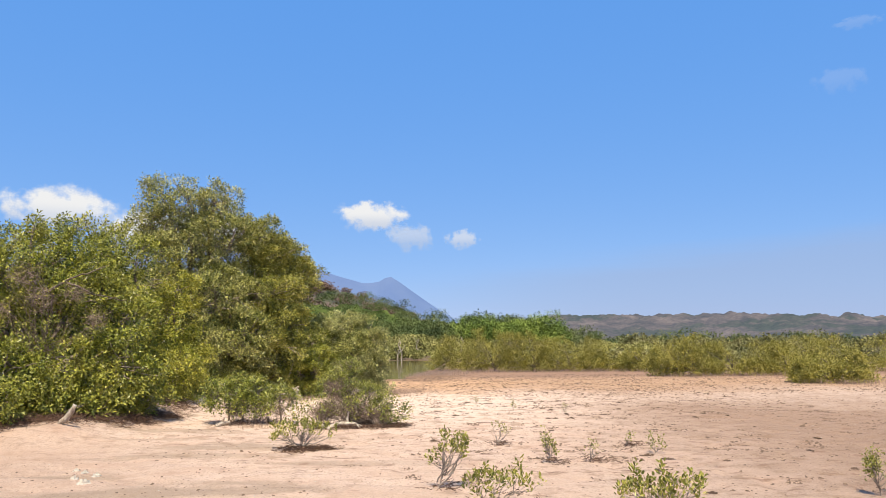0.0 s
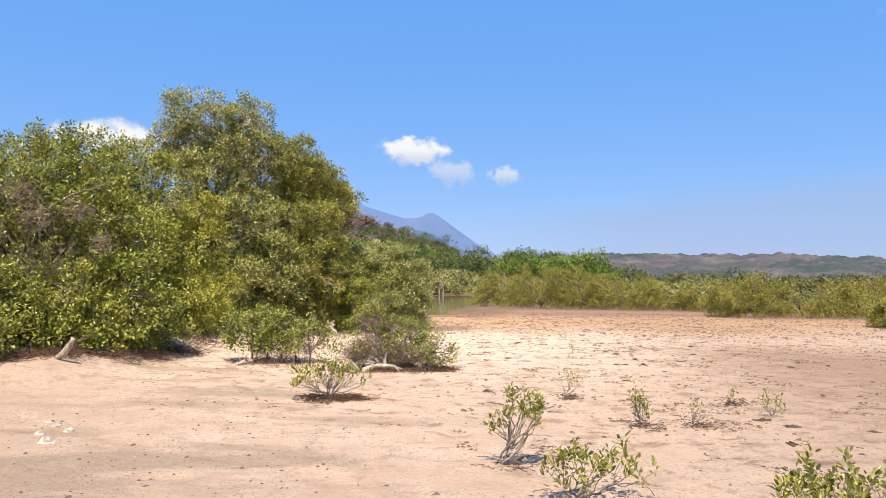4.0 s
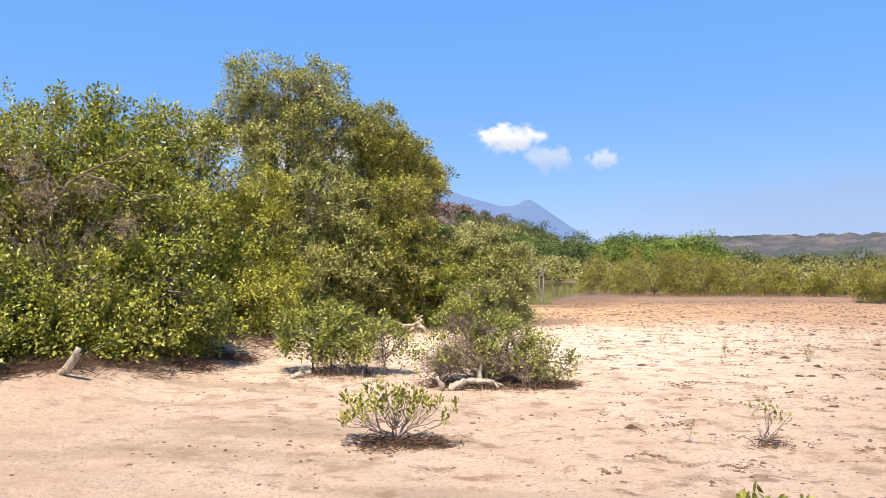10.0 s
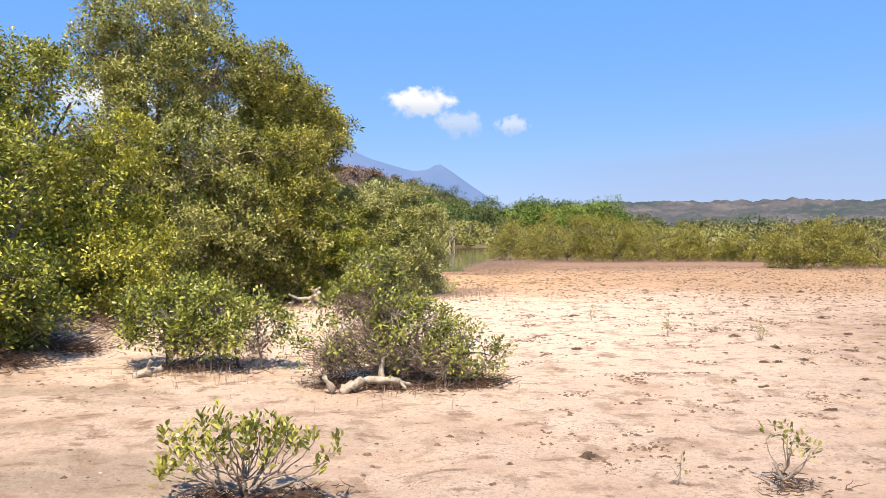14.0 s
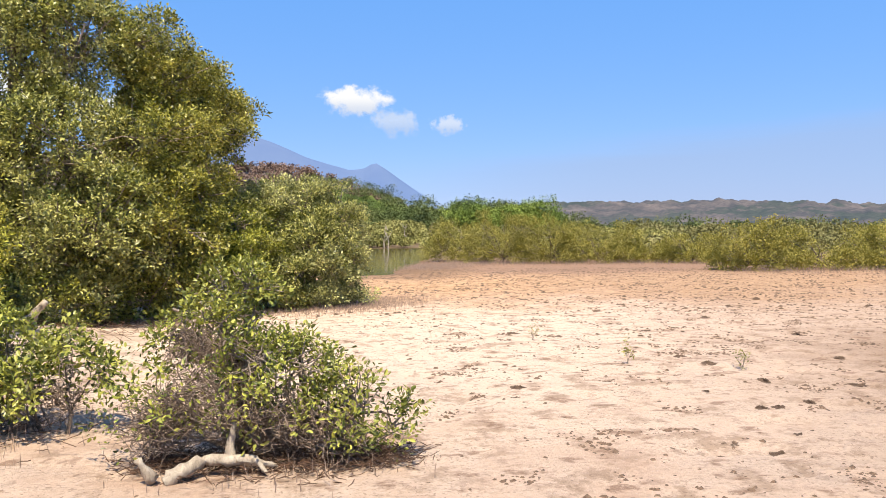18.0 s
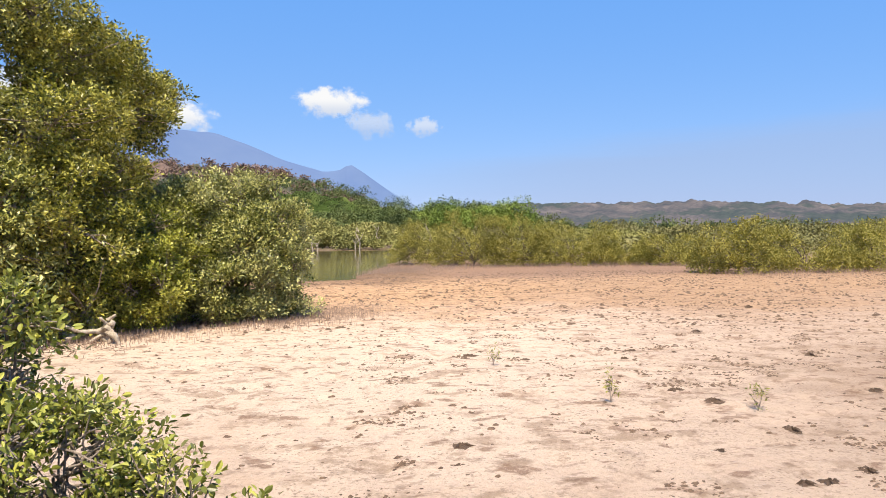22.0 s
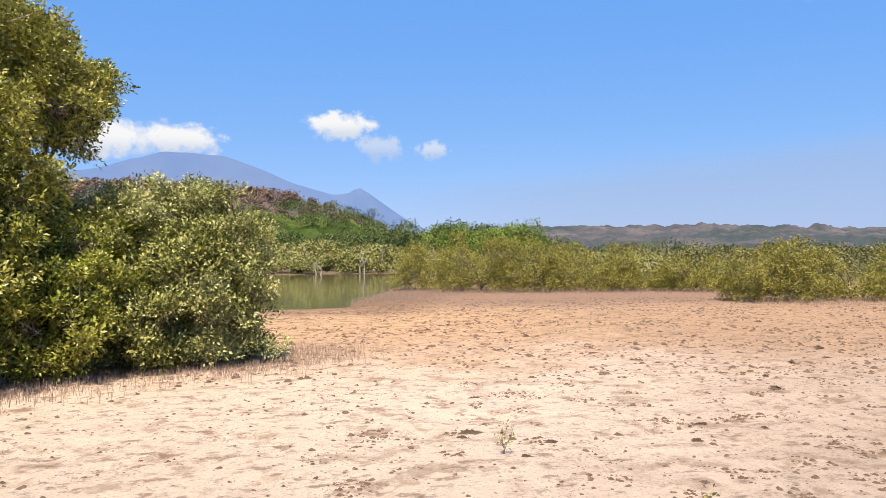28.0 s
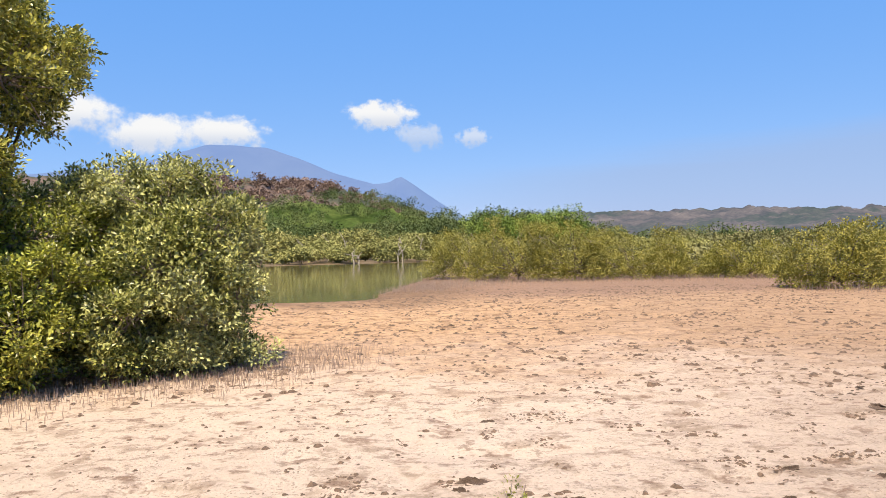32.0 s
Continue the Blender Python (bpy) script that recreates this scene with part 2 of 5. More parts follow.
    rough = mathed(nt, "SUBTRACT", 1.0, mathed(nt, "MULTIPLY", calm, 0.75))
    stain_shade = mathed(nt, "MULTIPLY", mathed(nt, "MULTIPLY", smooth(nt, spots, 0.5, 0.61), smooth(nt, crust, 0.34, 0.54)), rough)
    base = mixed(nt, base, (0.285, 0.185, 0.112), mathed(nt, "MULTIPLY", stain_shade, 0.55))
    # smaller dark marks: shade of holes and clods put into the colour
    pits = noise_of(nt, 6.0, 6, 0.7, (1, 1, 1), (1, 2, 0))
    pit_shade = mathed(nt, "MULTIPLY", smooth(nt, pits, 0.54, 0.63), smooth(nt, reach, -6.0, 18.0))
    base = mixed(nt, base, (0.202, 0.119, 0.0778), mathed(nt, "MULTIPLY", pit_shade, 0.6))
    scuff = mathed(nt, "MULTIPLY", smooth(nt, noise_of(nt, 3.4, 4, 0.6, (0.8, 1.2, 1), (6, 3, 0)), 0.57, 0.66), mathed(nt, "MULTIPLY", smooth(nt, fine, 0.35, 0.5), rough))
    base = mixed(nt, base, (0.297, 0.184, 0.124), mathed(nt, "MULTIPLY", scuff, 0.8))
    dots = mathed(nt, "MULTIPLY", smooth(nt, specks, 0.59, 0.66), smooth(nt, mid, 0.36, 0.58))
    base = mixed(nt, base, (0.162, 0.0992, 0.069), mathed(nt, "MULTIPLY", dots, 0.5))
    base = mixed(nt, base, (0.73, 0.652, 0.604), mathed(nt, "MULTIPLY", smooth(nt, chips, 0.68, 0.72), 0.5))
    base = mixed(nt, base, ramp(nt, [(0.3, (0.515, 0.467, 0.433)), (0.55, (1.0, 1.0, 1.0))], fine), 0.4, "MULTIPLY")
    base = mixed(nt, base, ramp(nt, [(0.35, (0.721, 0.676, 0.636)), (0.6, (1.0, 1.0, 1.0))], grit), 0.25, "MULTIPLY")
    base = mixed(nt, base, (0.875, 0.855, 0.845), 1.0, "MULTIPLY")
    nt.links.new(base, p.inputs["Base Color"])
    p.inputs["Roughness"].default_value = 0.92
    p.inputs["Specular IOR Level"].default_value = 0.2
    h = mathed(nt, "ADD", mathed(nt, "MULTIPLY", fine, 1.0), mathed(nt, "ADD", mathed(nt, "MULTIPLY", spots, 1.6), mathed(nt, "MULTIPLY", grit, 0.2)))
    bump(nt, p, h, 1.0, 0.036)
    return m


def plain_noise_material(name, a, b, scale, rough=0.9, bumpy=0.5, dist=0.02):
    m, nt, p = nodes_of(name)
    n = noise_of(nt, scale, 6, 0.62)
    nt.links.new(ramp(nt, [(0.3, a), (0.7, b)], n), p.inputs["Base Color"])
    p.inputs["Roughness"].default_value = rough
    bump(nt, p, n, bumpy, dist)
    return m


MUD = ground_material()
CLOD = plain_noise_material("dark_mud_clod", (0.06, 0.037, 0.025), (0.22, 0.14, 0.09), 25, bumpy=1.0)
SHELL = plain_noise_material("bleached_shell", (0.32, 0.28, 0.224), (0.544, 0.496, 0.416), 18, 0.6)


def water_material():
    m, nt, p = nodes_of("murky_green_water")
    p.inputs["Base Color"].default_value = (0.13, 0.108, 0.046, 1)
    p.inputs["Roughness"].default_value = 0.07
    p.inputs["IOR"].default_value = 1.33
    p.inputs["Specular IOR Level"].default_value = 0.4
    n = noise_of(nt, 2.2, 3, 0.5, (0.5, 1.6, 1))
    bump(nt, p, n, 0.025, 0.01)
    return m


WATER = water_material()


# ---------------------------------------------------------------- mesh tools
rng = np.random.default_rng(7)


def lattice(ix, iy, iz, seed):
    h = (ix * 374761393 + iy * 668265263 + iz * 2147483647 + seed * 974711) & 0xFFFFFFFF
    h = ((h ^ (h >> 13)) * 1274126177) & 0xFFFFFFFF
    return ((h ^ (h >> 16)) & 0xFFFF) / 65535.0


def value_noise(x, y, z=None, seed=0):
    """Smooth noise from 0 to 1 on arrays."""
    z = np.zeros_like(x) if z is None else z
    fx, fy, fz = np.floor(x), np.floor(y), np.floor(z)
    ix, iy, iz = fx.astype(np.int64), fy.astype(np.int64), fz.astype(np.int64)
    u, v, w = x - fx, y - fy, z - fz
    u, v, w = u * u * (3 - 2 * u), v * v * (3 - 2 * v), w * w * (3 - 2 * w)
    total = 0
    for a in (0, 1):
        for b in (0, 1):
            for c in (0, 1):
                k = (u if a else 1 - u) * (v if b else 1 - v) * (w if c else 1 - w)
                total = total + k * lattice(ix + a, iy + b, iz + c, seed)
    return total


def fbm(x, y, z=None, octaves=4, seed=0):
    total, amp, norm = 0, 1.0, 0.0
    for o in range(octaves):
        k = 2.0 ** o
        total = total + amp * value_noise(x * k, y * k, None if z is None else z * k, seed + o)
        norm += amp
        amp *= 0.5
    return total / norm


def mesh_of(name, verts, faces, material, flat=True):
    """A mesh from arrays; faces is an (n, 3) or (n, 4) array."""
    verts, faces = np.asarray(verts, np.float32), np.asarray(faces, np.int32)
    me = bpy.data.meshes.new(name)
    n, k = faces.shape
    me.vertices.add(len(verts))
    me.vertices.foreach_set("co", verts.ravel())
    me.loops.add(n * k)
    me.loops.foreach_set("vertex_index", faces.ravel())
    me.polygons.add(n)
    me.polygons.foreach_set("loop_start", np.arange(0, n * k, k, dtype=np.int32))
    me.polygons.foreach_set("use_smooth", np.full(n, not flat))
    me.update(calc_edges=True)
    me.materials.append(material)
    return me


def part(name, me, parent, label=""):
    ob = new(name, me)
    ob.parent = parent
    return tagged(ob, label)


def unit(v):
    return v / np.maximum(np.linalg.norm(v, axis=-1, keepdims=True), 1e-9)


class Tubes:
    """Collects tapered tubes into one mesh."""

    def __init__(self, sides=5):
        self.sides, self.v, self.f, self.n = sides, [], [], 0

    def add(self, pts, radii, gnarl=0.0):
        pts, radii = np.asarray(pts, float), np.asarray(radii, float)
        s, k = self.sides, len(pts)
        way = unit(np.gradient(pts, axis=0))
        ref = np.where(np.abs(way[:, 2:3]) > 0.9, np.array([[1.0, 0, 0]]), np.array([[0, 0, 1.0]]))
        a = unit(np.cross(way, ref))
        b = np.cross(way, a)
        ang = np.linspace(0, 2 * np.pi, s, endpoint=False)
        bulge = radii[:, None] * (1 + gnarl * np.random.default_rng(k).normal(size=(k, s)))
        ring = pts[:, None] + bulge[:, :, None] * (np.cos(ang)[None, :, None] * a[:, None] + np.sin(ang)[None, :, None] * b[:, None])
        self.v.append(ring.reshape(-1, 3))
        i = np.arange(k - 1)[:, None] * s + np.arange(s)[None]
        j = np.arange(k - 1)[:, None] * s + (np.arange(s)[None] + 1) % s
        self.f.append((np.stack([i, j, j + s, i + s], -1) + self.n).reshape(-1, 4))
        self.n += k * s

    def mesh(self, name, material):
        return mesh_of(name, np.concatenate(self.v), np.concatenate(self.f), material, flat=False)


def bent(a, b, r, k=6, sway=0.12, lift=0.0):
    """A bending line from a to b."""
    a, b = np.asarray(a, float), np.asarray(b, float)
    s = np.linspace(0, 1, k)[:, None]
    length = np.linalg.norm(b - a)
    off = np.cumsum(r.normal(0, sway * length / k, (k, 3)), 0)
    off -= s * off[-1]
    off[:, 2] += lift * length * (np.sin(np.pi * s[:, 0]))
    return a + (b - a) * s + off


def leaf_mesh(name, pos, way, up, size, material, width=0.52, r=None, oval=False):
    """One folded blade for each place: a pointed one of two faces, or an oval one of four."""
    r = r or rng
    n = len(pos)
    way = unit(way)
    side = unit(np.cross(way, up))
    nrm = np.cross(side, way)
    ln = (size * r.uniform(0.7, 1.25, n))[:, None]
    wd = ln * width * r.uniform(0.8, 1.15, n)[:, None]
    fold = wd * r.uniform(0.05, 0.3, n)[:, None]
    base, tip = pos, pos + way * ln - nrm * ln * r.uniform(-0.05, 0.18, n)[:, None]
    i = np.arange(n)[:, None]
    if oval:
        low, high = pos + way * ln * 0.34, pos + way * ln * 0.74 - nrm * ln * 0.03
        v = np.stack([base, low + side * wd * 0.46 + nrm * fold, high + side * wd * 0.42 + nrm * fold, tip, high - side * wd * 0.42 + nrm * fold, low - side * wd * 0.46 + nrm * fold], 1).reshape(-1, 3)
        f = np.concatenate([i * 6 + [[0, 1, 2]], i * 6 + [[0, 2, 3]], i * 6 + [[0, 3, 4]], i * 6 + [[0, 4, 5]]], 1).reshape(-1, 3)
    else:
        mid = pos + way * ln * 0.5
        v = np.stack([base, mid + side * wd * 0.5 + nrm * fold, tip, mid - side * wd * 0.5 + nrm * fold], 1).reshape(-1, 3)
        f = np.concatenate([i * 4 + [[0, 1, 2]], i * 4 + [[0, 2, 3]]], 1).reshape(-1, 3)
    return mesh_of(name, v, f, material)


def clusters(lobes, count, r, gap=0.42, freq=1.2, floor=0.05, squash=0.92, inner=0.22, clump=0.0):
    """Places of leafy shoots: many small leafy sprays sit on the outside of a union of lobes, with dark gaps between them."""
    lobes = np.asarray(lobes, float)
    flat = np.array([1, 1, squash])
    c, rad = lobes[:, :3], lobes[:, 3]
    spray = np.minimum(clump or 9.0, 0.55 * rad)
    each = np.ceil(4.2 * (rad / spray) ** 2).astype(int)
    k = np.repeat(np.arange(len(lobes)), each)
    d = unit(r.normal(size=(len(k), 3)) + [0, 0, 0.2])
    lump = 0.72 + 0.4 * value_noise(d[:, 0] * 2.4 + k * 3.1, d[:, 1] * 2.4, d[:, 2] * 2.4, 5)
    cc = c[k] + d * (rad[k] * r.uniform(0.68, 1.0, len(k)) * lump)[:, None] * flat
    near = np.linalg.norm((cc[:, None] - c[None]) / flat, axis=2) / rad[None]
    near[np.arange(len(cc)), k] = 9
    keep = (near.min(1) > 0.62) & (cc[:, 2] > floor)
    keep &= value_noise(cc[:, 0] * freq * 2, cc[:, 1] * freq * 2, cc[:, 2] * freq * 2, 3) > gap - 0.12
    cc, d, k = cc[keep], d[keep], k[keep]
    cr = spray[k] * r.uniform(0.5, 1.2, len(k))
    # shoots over the sunny and outer side of each spray, a few reaching out of it
    n_in = int(count * inner)
    j = r.choice(len(cc), count - n_in, p=cr ** 2 / (cr ** 2).sum())
    way = unit(r.normal(size=(len(j), 3)) * 0.75 + d[j] * 0.65 + [0, 0, 0.45])
    out = np.where(r.random(len(j)) < 0.05, r.uniform(1.05, 1.45, len(j)), r.uniform(0.55, 1.05, len(j)))
    p = cc[j] + way * (cr[j] * out)[:, None] * [1, 1, 0.72]
    w = unit(way * 0.8 + [0, 0, 0.45] + r.normal(0, 0.3, way.shape))
    # shaded leaves inside the crown
    q = r.choice(len(lobes), n_in, p=rad ** 2 / (rad ** 2).sum())
    e = unit(r.normal(size=(n_in, 3)))
    p = np.concatenate([p, c[q] + e * (rad[q] * r.uniform(0.3, 0.72, n_in))[:, None] * flat])
    w = np.concatenate([w, unit(e * 0.8 + [0, 0, 0.45] + r.normal(0, 0.35, e.shape))])
    keep = p[:, 2] > floor
    return p[keep], w[keep]


def leaves_on(p, w, each, size, r, spread=0.16):
    """Leaves spiralling along each shoot."""
    n = len(p)
    u = np.tile(np.linspace(0.1, 1, each), n)
    pp, ww = np.repeat(p, each, 0), np.repeat(w, each, 0)
    ref = unit(r.normal(size=(n * each, 3)))
    out = unit(np.cross(ww, ref))
    pos = pp + ww * ((u - 0.4) * spread * 1.6)[:, None] + out * (r.random(n * each) * spread * 0.55)[:, None]
    way = unit(out * 0.9 + ww * (0.25 + 0.6 * u)[:, None] + r.normal(0, 0.25, (n * each, 3)))
    up = unit(ww * 0.8 + [0, 0, 0.5] + r.normal(0, 0.45, (n * each, 3)))
    return pos, way, up


def shrub(name, lobes, shoots, each, size, leaf, feet, label, category, seed, gap=0.42, freq=1.2, trunk_r=0.05, twigs=120,
          spread=0.16, floor=0.05, bark=None, stick=TWIG, squash=0.92, group="", inner=0.22, skirt=0.0, clump=0.0, hollows=(), oval=False):
    """A bush or tree: trunk and limbs from its feet into each lobe, twigs to the shoots, and a crown of leaves."""
    r = np.random.default_rng(seed)
    lobes = np.asarray(lobes, float)
    feet = np.asarray(feet, float)
    if skirt:
        low = lobes[lobes[:, 2] < 2.6]
        hem = np.concatenate([np.stack([low[:, 0] + r.normal(0, 0.3, len(low)) * skirt, low[:, 1] + r.normal(0.0, 0.2, len(low)) * skirt, r.uniform(0.3, 0.6, len(low)) * skirt, r.uniform(0.45, 0.7, len(low)) * skirt], 1) for _ in range(2)])
        lobes = np.concatenate([lobes, hem])
    top = tagged(new(name), label, category, group)
    origin = np.array([feet[:, 0].mean(), feet[:, 1].mean(), 0.0])
    top.location = origin
    lobes = lobes - [*origin, 0]
    feet = feet - origin
    for i, ft in enumerate(feet):
        mine = [q for q in range(len(lobes)) if np.argmin(np.linalg.norm(feet[:, :2] - lobes[q, :2], axis=1)) == i] or [int(np.argmin(np.linalg.norm(lobes[:, :2] - ft[:2], axis=1)))]
        mid = lobes[mine, :3].mean(0)
        fork = ft + (mid - ft) * [0.35, 0.35, 0.0] + [0, 0, max(0.12, mid[2] * 0.38)]
        t = Tubes(8)
        pts = bent(ft - [0, 0, 0.06], fork, r, 7, 0.2)
        t.add(pts, trunk_r * np.linspace(1.35, 0.8, 7))
        trunk = part("trunk", t.mesh("trunk", bark or BARK), top, "gnarled grey-brown trunk")
        for q in mine:
            t = Tubes(6)
            pts = bent(fork, lobes[q, :3] + [0, 0, lobes[q, 3] * 0.4], r, 8, 0.22, 0.08)
            t.add(pts, trunk_r * np.linspace(0.7, 0.18, 8))
            part("limb", t.mesh("limb", bark or BARK), trunk)
    p, w = clusters(lobes, shoots, r, gap, freq, floor, squash, inner, clump)
    for x, y, z, rad in hollows:      # dark gaps between the boughs
        d = np.linalg.norm((p + origin - [x, y, z]) / [1, 1.3, 0.8], axis=1) + 0.5 * rad * (value_noise(p[:, 0] * 4, p[:, 1] * 4, p[:, 2] * 4, 17) - 0.5)
        p, w = p[d > rad], w[d > rad]
    if twigs:
        t = Tubes(4)
        for j in r.choice(len(p), min(twigs, len(p)), replace=False):
            q = np.argmin(np.linalg.norm(lobes[:, :3] - p[j], axis=1))
            t.add(bent(lobes[q, :3] + r.normal(0, 0.15, 3) * lobes[q, 3], p[j] + w[j] * 0.05, r, 5, 0.2), trunk_r * np.linspace(0.16, 0.05, 5) + 0.0015)
        tagged(part("twig_tangle", t.mesh("twig_tangle", stick), top, "tangle of thin grey twigs"), kind="stuff")
    pos, way, up = leaves_on(p, w, each, size, r, spread)
    part("crown", leaf_mesh("crown", pos, way, up, size, leaf, r=r, oval=oval), top)
    return top


# ---------------------------------------------------------------- ground and water
def pond_depth(x, y):
    """1 inside the pond, 0 on dry land."""
    right = np.interp(y, [30, 34, 42, 55, 90, 130], [-2.6, -1.0, -0.3, 0.9, 2.5, 0.0]) + 0.8 * (fbm(y * 0.35, x * 0.02, None, 3, 4) - 0.5)
    near = 33.0 + 1.6 * (fbm(x * 0.4, y * 0.05, None, 3, 8) - 0.5) - 0.25 * np.clip(-x - 4, 0, 30) * 0.6
    far = 112 + 0.25 * x + 6 * (fbm(x * 0.1, y * 0.01, None, 3, 2) - 0.5)
    d = np.minimum(np.minimum((right - x) * 1.0, (y - near) * 0.6), (far - y) * 0.6)
    d = np.minimum(d, (x + 60) * 0.6)
    return np.clip(d / 1.2, -1, 1)


def ground_height(x, y):
    x, y = np.asarray(x, float), np.asarray(y, float)
    z = 0.03 * (fbm(x * 0.35, y * 0.35, None, 3, 11) - 0.5)
    close = np.clip((60 - np.abs(y)) / 30, 0, 1)
    z = z + close * 0.028 * (fbm(x * 2.1, y * 2.6, None, 3, 21) - 0.5)
    dents = np.clip(value_noise(x * 3.2, y * 3.6, None, 31) - 0.66, 0, 1)
    z = z - close * 0.14 * dents
    edge = np.clip((-5.2 - x - 0.06 * (y - 5)) / 1.5, 0, 1) * np.clip((y - 2.8) / 2.0, 0, 1) * np.clip((16 - y) / 4, 0, 1)
    z = z + 0.3 * edge * edge * (3 - 2 * edge)
    for k, (off, wide, deep) in enumerate(((0.0, 0.16, 0.022), (0.55, 0.13, 0.016), (1.5, 0.2, 0.02), (2.1, 0.14, 0.014))):      # old wheel ruts bending past the thicket
        line = 1.2 + off - 0.035 * (x + 9) ** 2 + 0.25 * (fbm(x * 0.5, y * 0.0 + k, None, 2, 61) - 0.5)
        z = z - deep * np.exp(-((y - line) / wide) ** 2) * np.clip((0.5 - x) / 2, 0, 1) * np.clip((x + 13) / 2, 0, 1)
    bank = [np.clip(b, 0, 1) for b in ((y - 7.5) / 3.5, (15 - y) / 2.5, (-4.4 - x) / 1.6)]
    z = z + 0.26 * np.prod([b * b * (3 - 2 * b) for b in bank], axis=0)
    wet = pond_depth(x, y)
    z = z - 0.05 * np.clip(wet + 1, 0, 1) - 0.4 * np.clip(wet, 0, 1)
    return z


def axis_steps(stops):
    """Coordinates whose step changes from stretch to stretch."""
    out = [stops[0][0]]
    for (a, step), (b, _) in zip(stops, stops[1:]):
        n = max(1, round((b - a) / step))
        out += list(a + (b - a) * np.arange(1, n + 1) / n)
    return np.array(out)


gx = axis_steps([(-4500, 500), (-500, 60), (-80, 4), (-14, 0.4), (-5, 0.09), (9, 0.4), (22, 3), (80, 60), (500, 500), (4500, 0)])
gy = axis_steps([(-4500, 500), (-500, 60), (-40, 4), (-10, 0.11), (22, 0.25), (45, 1.5), (130, 40), (500, 500), (4500, 0)])
GX, GY = np.meshgrid(gx, gy)
GZ = ground_height(GX, GY)
nx, ny = len(gx), len(gy)
ii = (np.arange(ny - 1)[:, None] * nx + np.arange(nx - 1)[None]).ravel()
ground = new("ground", mesh_of("ground", np.stack([GX.ravel(), GY.ravel(), GZ.ravel()], 1), np.stack([ii, ii + 1, ii + nx + 1, ii + nx], 1), MUD, flat=False))
tagged(ground, "pale dry tidal mudflat with rust-brown damp margins", "mudflat", kind="structure")

water = new("water", mesh_of("water", [(-62, 28, -0.1), (6, 28, -0.1), (6, 130, -0.1), (-62, 130, -0.1)], [[0, 1, 2, 3]], WATER))
tagged(water, "still murky olive-green tidal pond water", "water", kind="structure")


def on_ground(x, y):
    return float(ground_height(np.array([x]), np.array([y]))[0])


# ---------------------------------------------------------------- the mangrove thicket
THICKET = shrub("mangrove_tree", [(-8.39, 6.01, 0.74, 0.88), (-7.57, 6.85, 1.06, 1.04), (-6.46, 7.41, 1.22, 1.01), (-8.83, 6.76, 1.91, 0.94), (-7.78, 7.50, 2.33, 0.93), (-6.66, 8.06, 2.23, 0.78), (-9.01, 6.94, 3.27, 0.83), (-8.35, 7.50, 3.64, 0.79), (-7.58, 8.24, 3.69, 0.74), (-8.18, 8.24, 4.39, 0.40), (-8.74, 7.69, 4.48, 0.33), (-6.22, 7.87, 0.81, 0.67), (-7.60, 9.30, 3.91, 0.73), (-7.26, 10.20, 4.03, 0.61), (-7.14, 9.60, 3.00, 0.69), (-9.59, 8.20, 4.36, 0.48), (-7.55, 8.60, 2.93, 0.70), (-8.68, 7.20, 2.83, 0.62), (-7.5, 5.75, 0.6, 0.5), (-8.3, 5.3, 0.65, 0.55), (-6.75, 6.9, 0.5, 0.38), (-9.0, 5.0, 0.7, 0.6), (-7.55, 4.6, 0.6, 0.5), (-8.1, 4.05, 0.6, 0.5), (-8.7, 3.5, 0.6, 0.5), (-7.15, 5.75, 0.66, 0.45), (-6.55, 6.5, 0.7, 0.45), (-7.9, 5.3, 1.3, 0.6), (-7.1, 6.2, 1.35, 0.55), (-8.8, 4.6, 1.3, 0.7), (-9.3, 4.0, 0.7, 0.6), (-9.3, 5.4, 2.3, 0.8), (-8.2, 7.6, 3.0, 0.9), (-9.5, 6.6, 2.6, 0.9), (-7.3, 7.5, 2.9, 0.75), (-10.2, 7.6, 3.4, 1.0)],
      9600, 13, 0.078, LEAF_GREEN, [(-8.1, 7.4, 0.25), (-6.9, 8.4, 0.2)], "dense olive-green mangrove tree with low skirts and dark gaps", "tree", 1, clump=0.3, trunk_r=0.1, twigs=420, skirt=0.8, gap=0.36, inner=0.32, hollows=[(-7.9, 6.2, 2.65, 0.36), (-6.5, 7.2, 2.3, 0.36), (-7.1, 6.5, 1.55, 0.3), (-8.6, 5.6, 1.5, 0.32), (-6.3, 7.0, 0.9, 0.3)])
for run, seed in (([(-7.9, 7.0, 1.6), (-7.65, 6.35, 2.4), (-7.55, 6.15, 2.9), (-7.9, 6.25, 3.15)], 701), ([(-7.55, 6.15, 2.9), (-7.1, 6.2, 3.3), (-6.5, 6.5, 3.55)], 702), ([(-7.3, 6.2, 3.15), (-6.9, 6.4, 3.0), (-6.2, 6.9, 2.8)], 703),
                  ([(-8.9, 7.0, 1.8), (-8.8, 6.3, 2.5), (-9.1, 6.2, 3.0)], 704), ([(-8.0, 6.3, 3.1), (-8.4, 6.4, 3.6), (-8.3, 6.6, 4.1)], 705)):
    rr = np.random.default_rng(seed)
    line = np.concatenate([bent(p, q, rr, 6, 0.3)[:-1] for p, q in zip(run, run[1:])] + [np.array([run[-1]])])
    t = Tubes(6)
    t.add(line + [-0.12, 0.45, 0.0] - np.array(THICKET.location), np.linspace(0.03, 0.008, len(line)) * rr.uniform(0.8, 1.25, len(line)))
    part("limb", t.mesh("limb", BARK), THICKET, "bare pale grey limb")
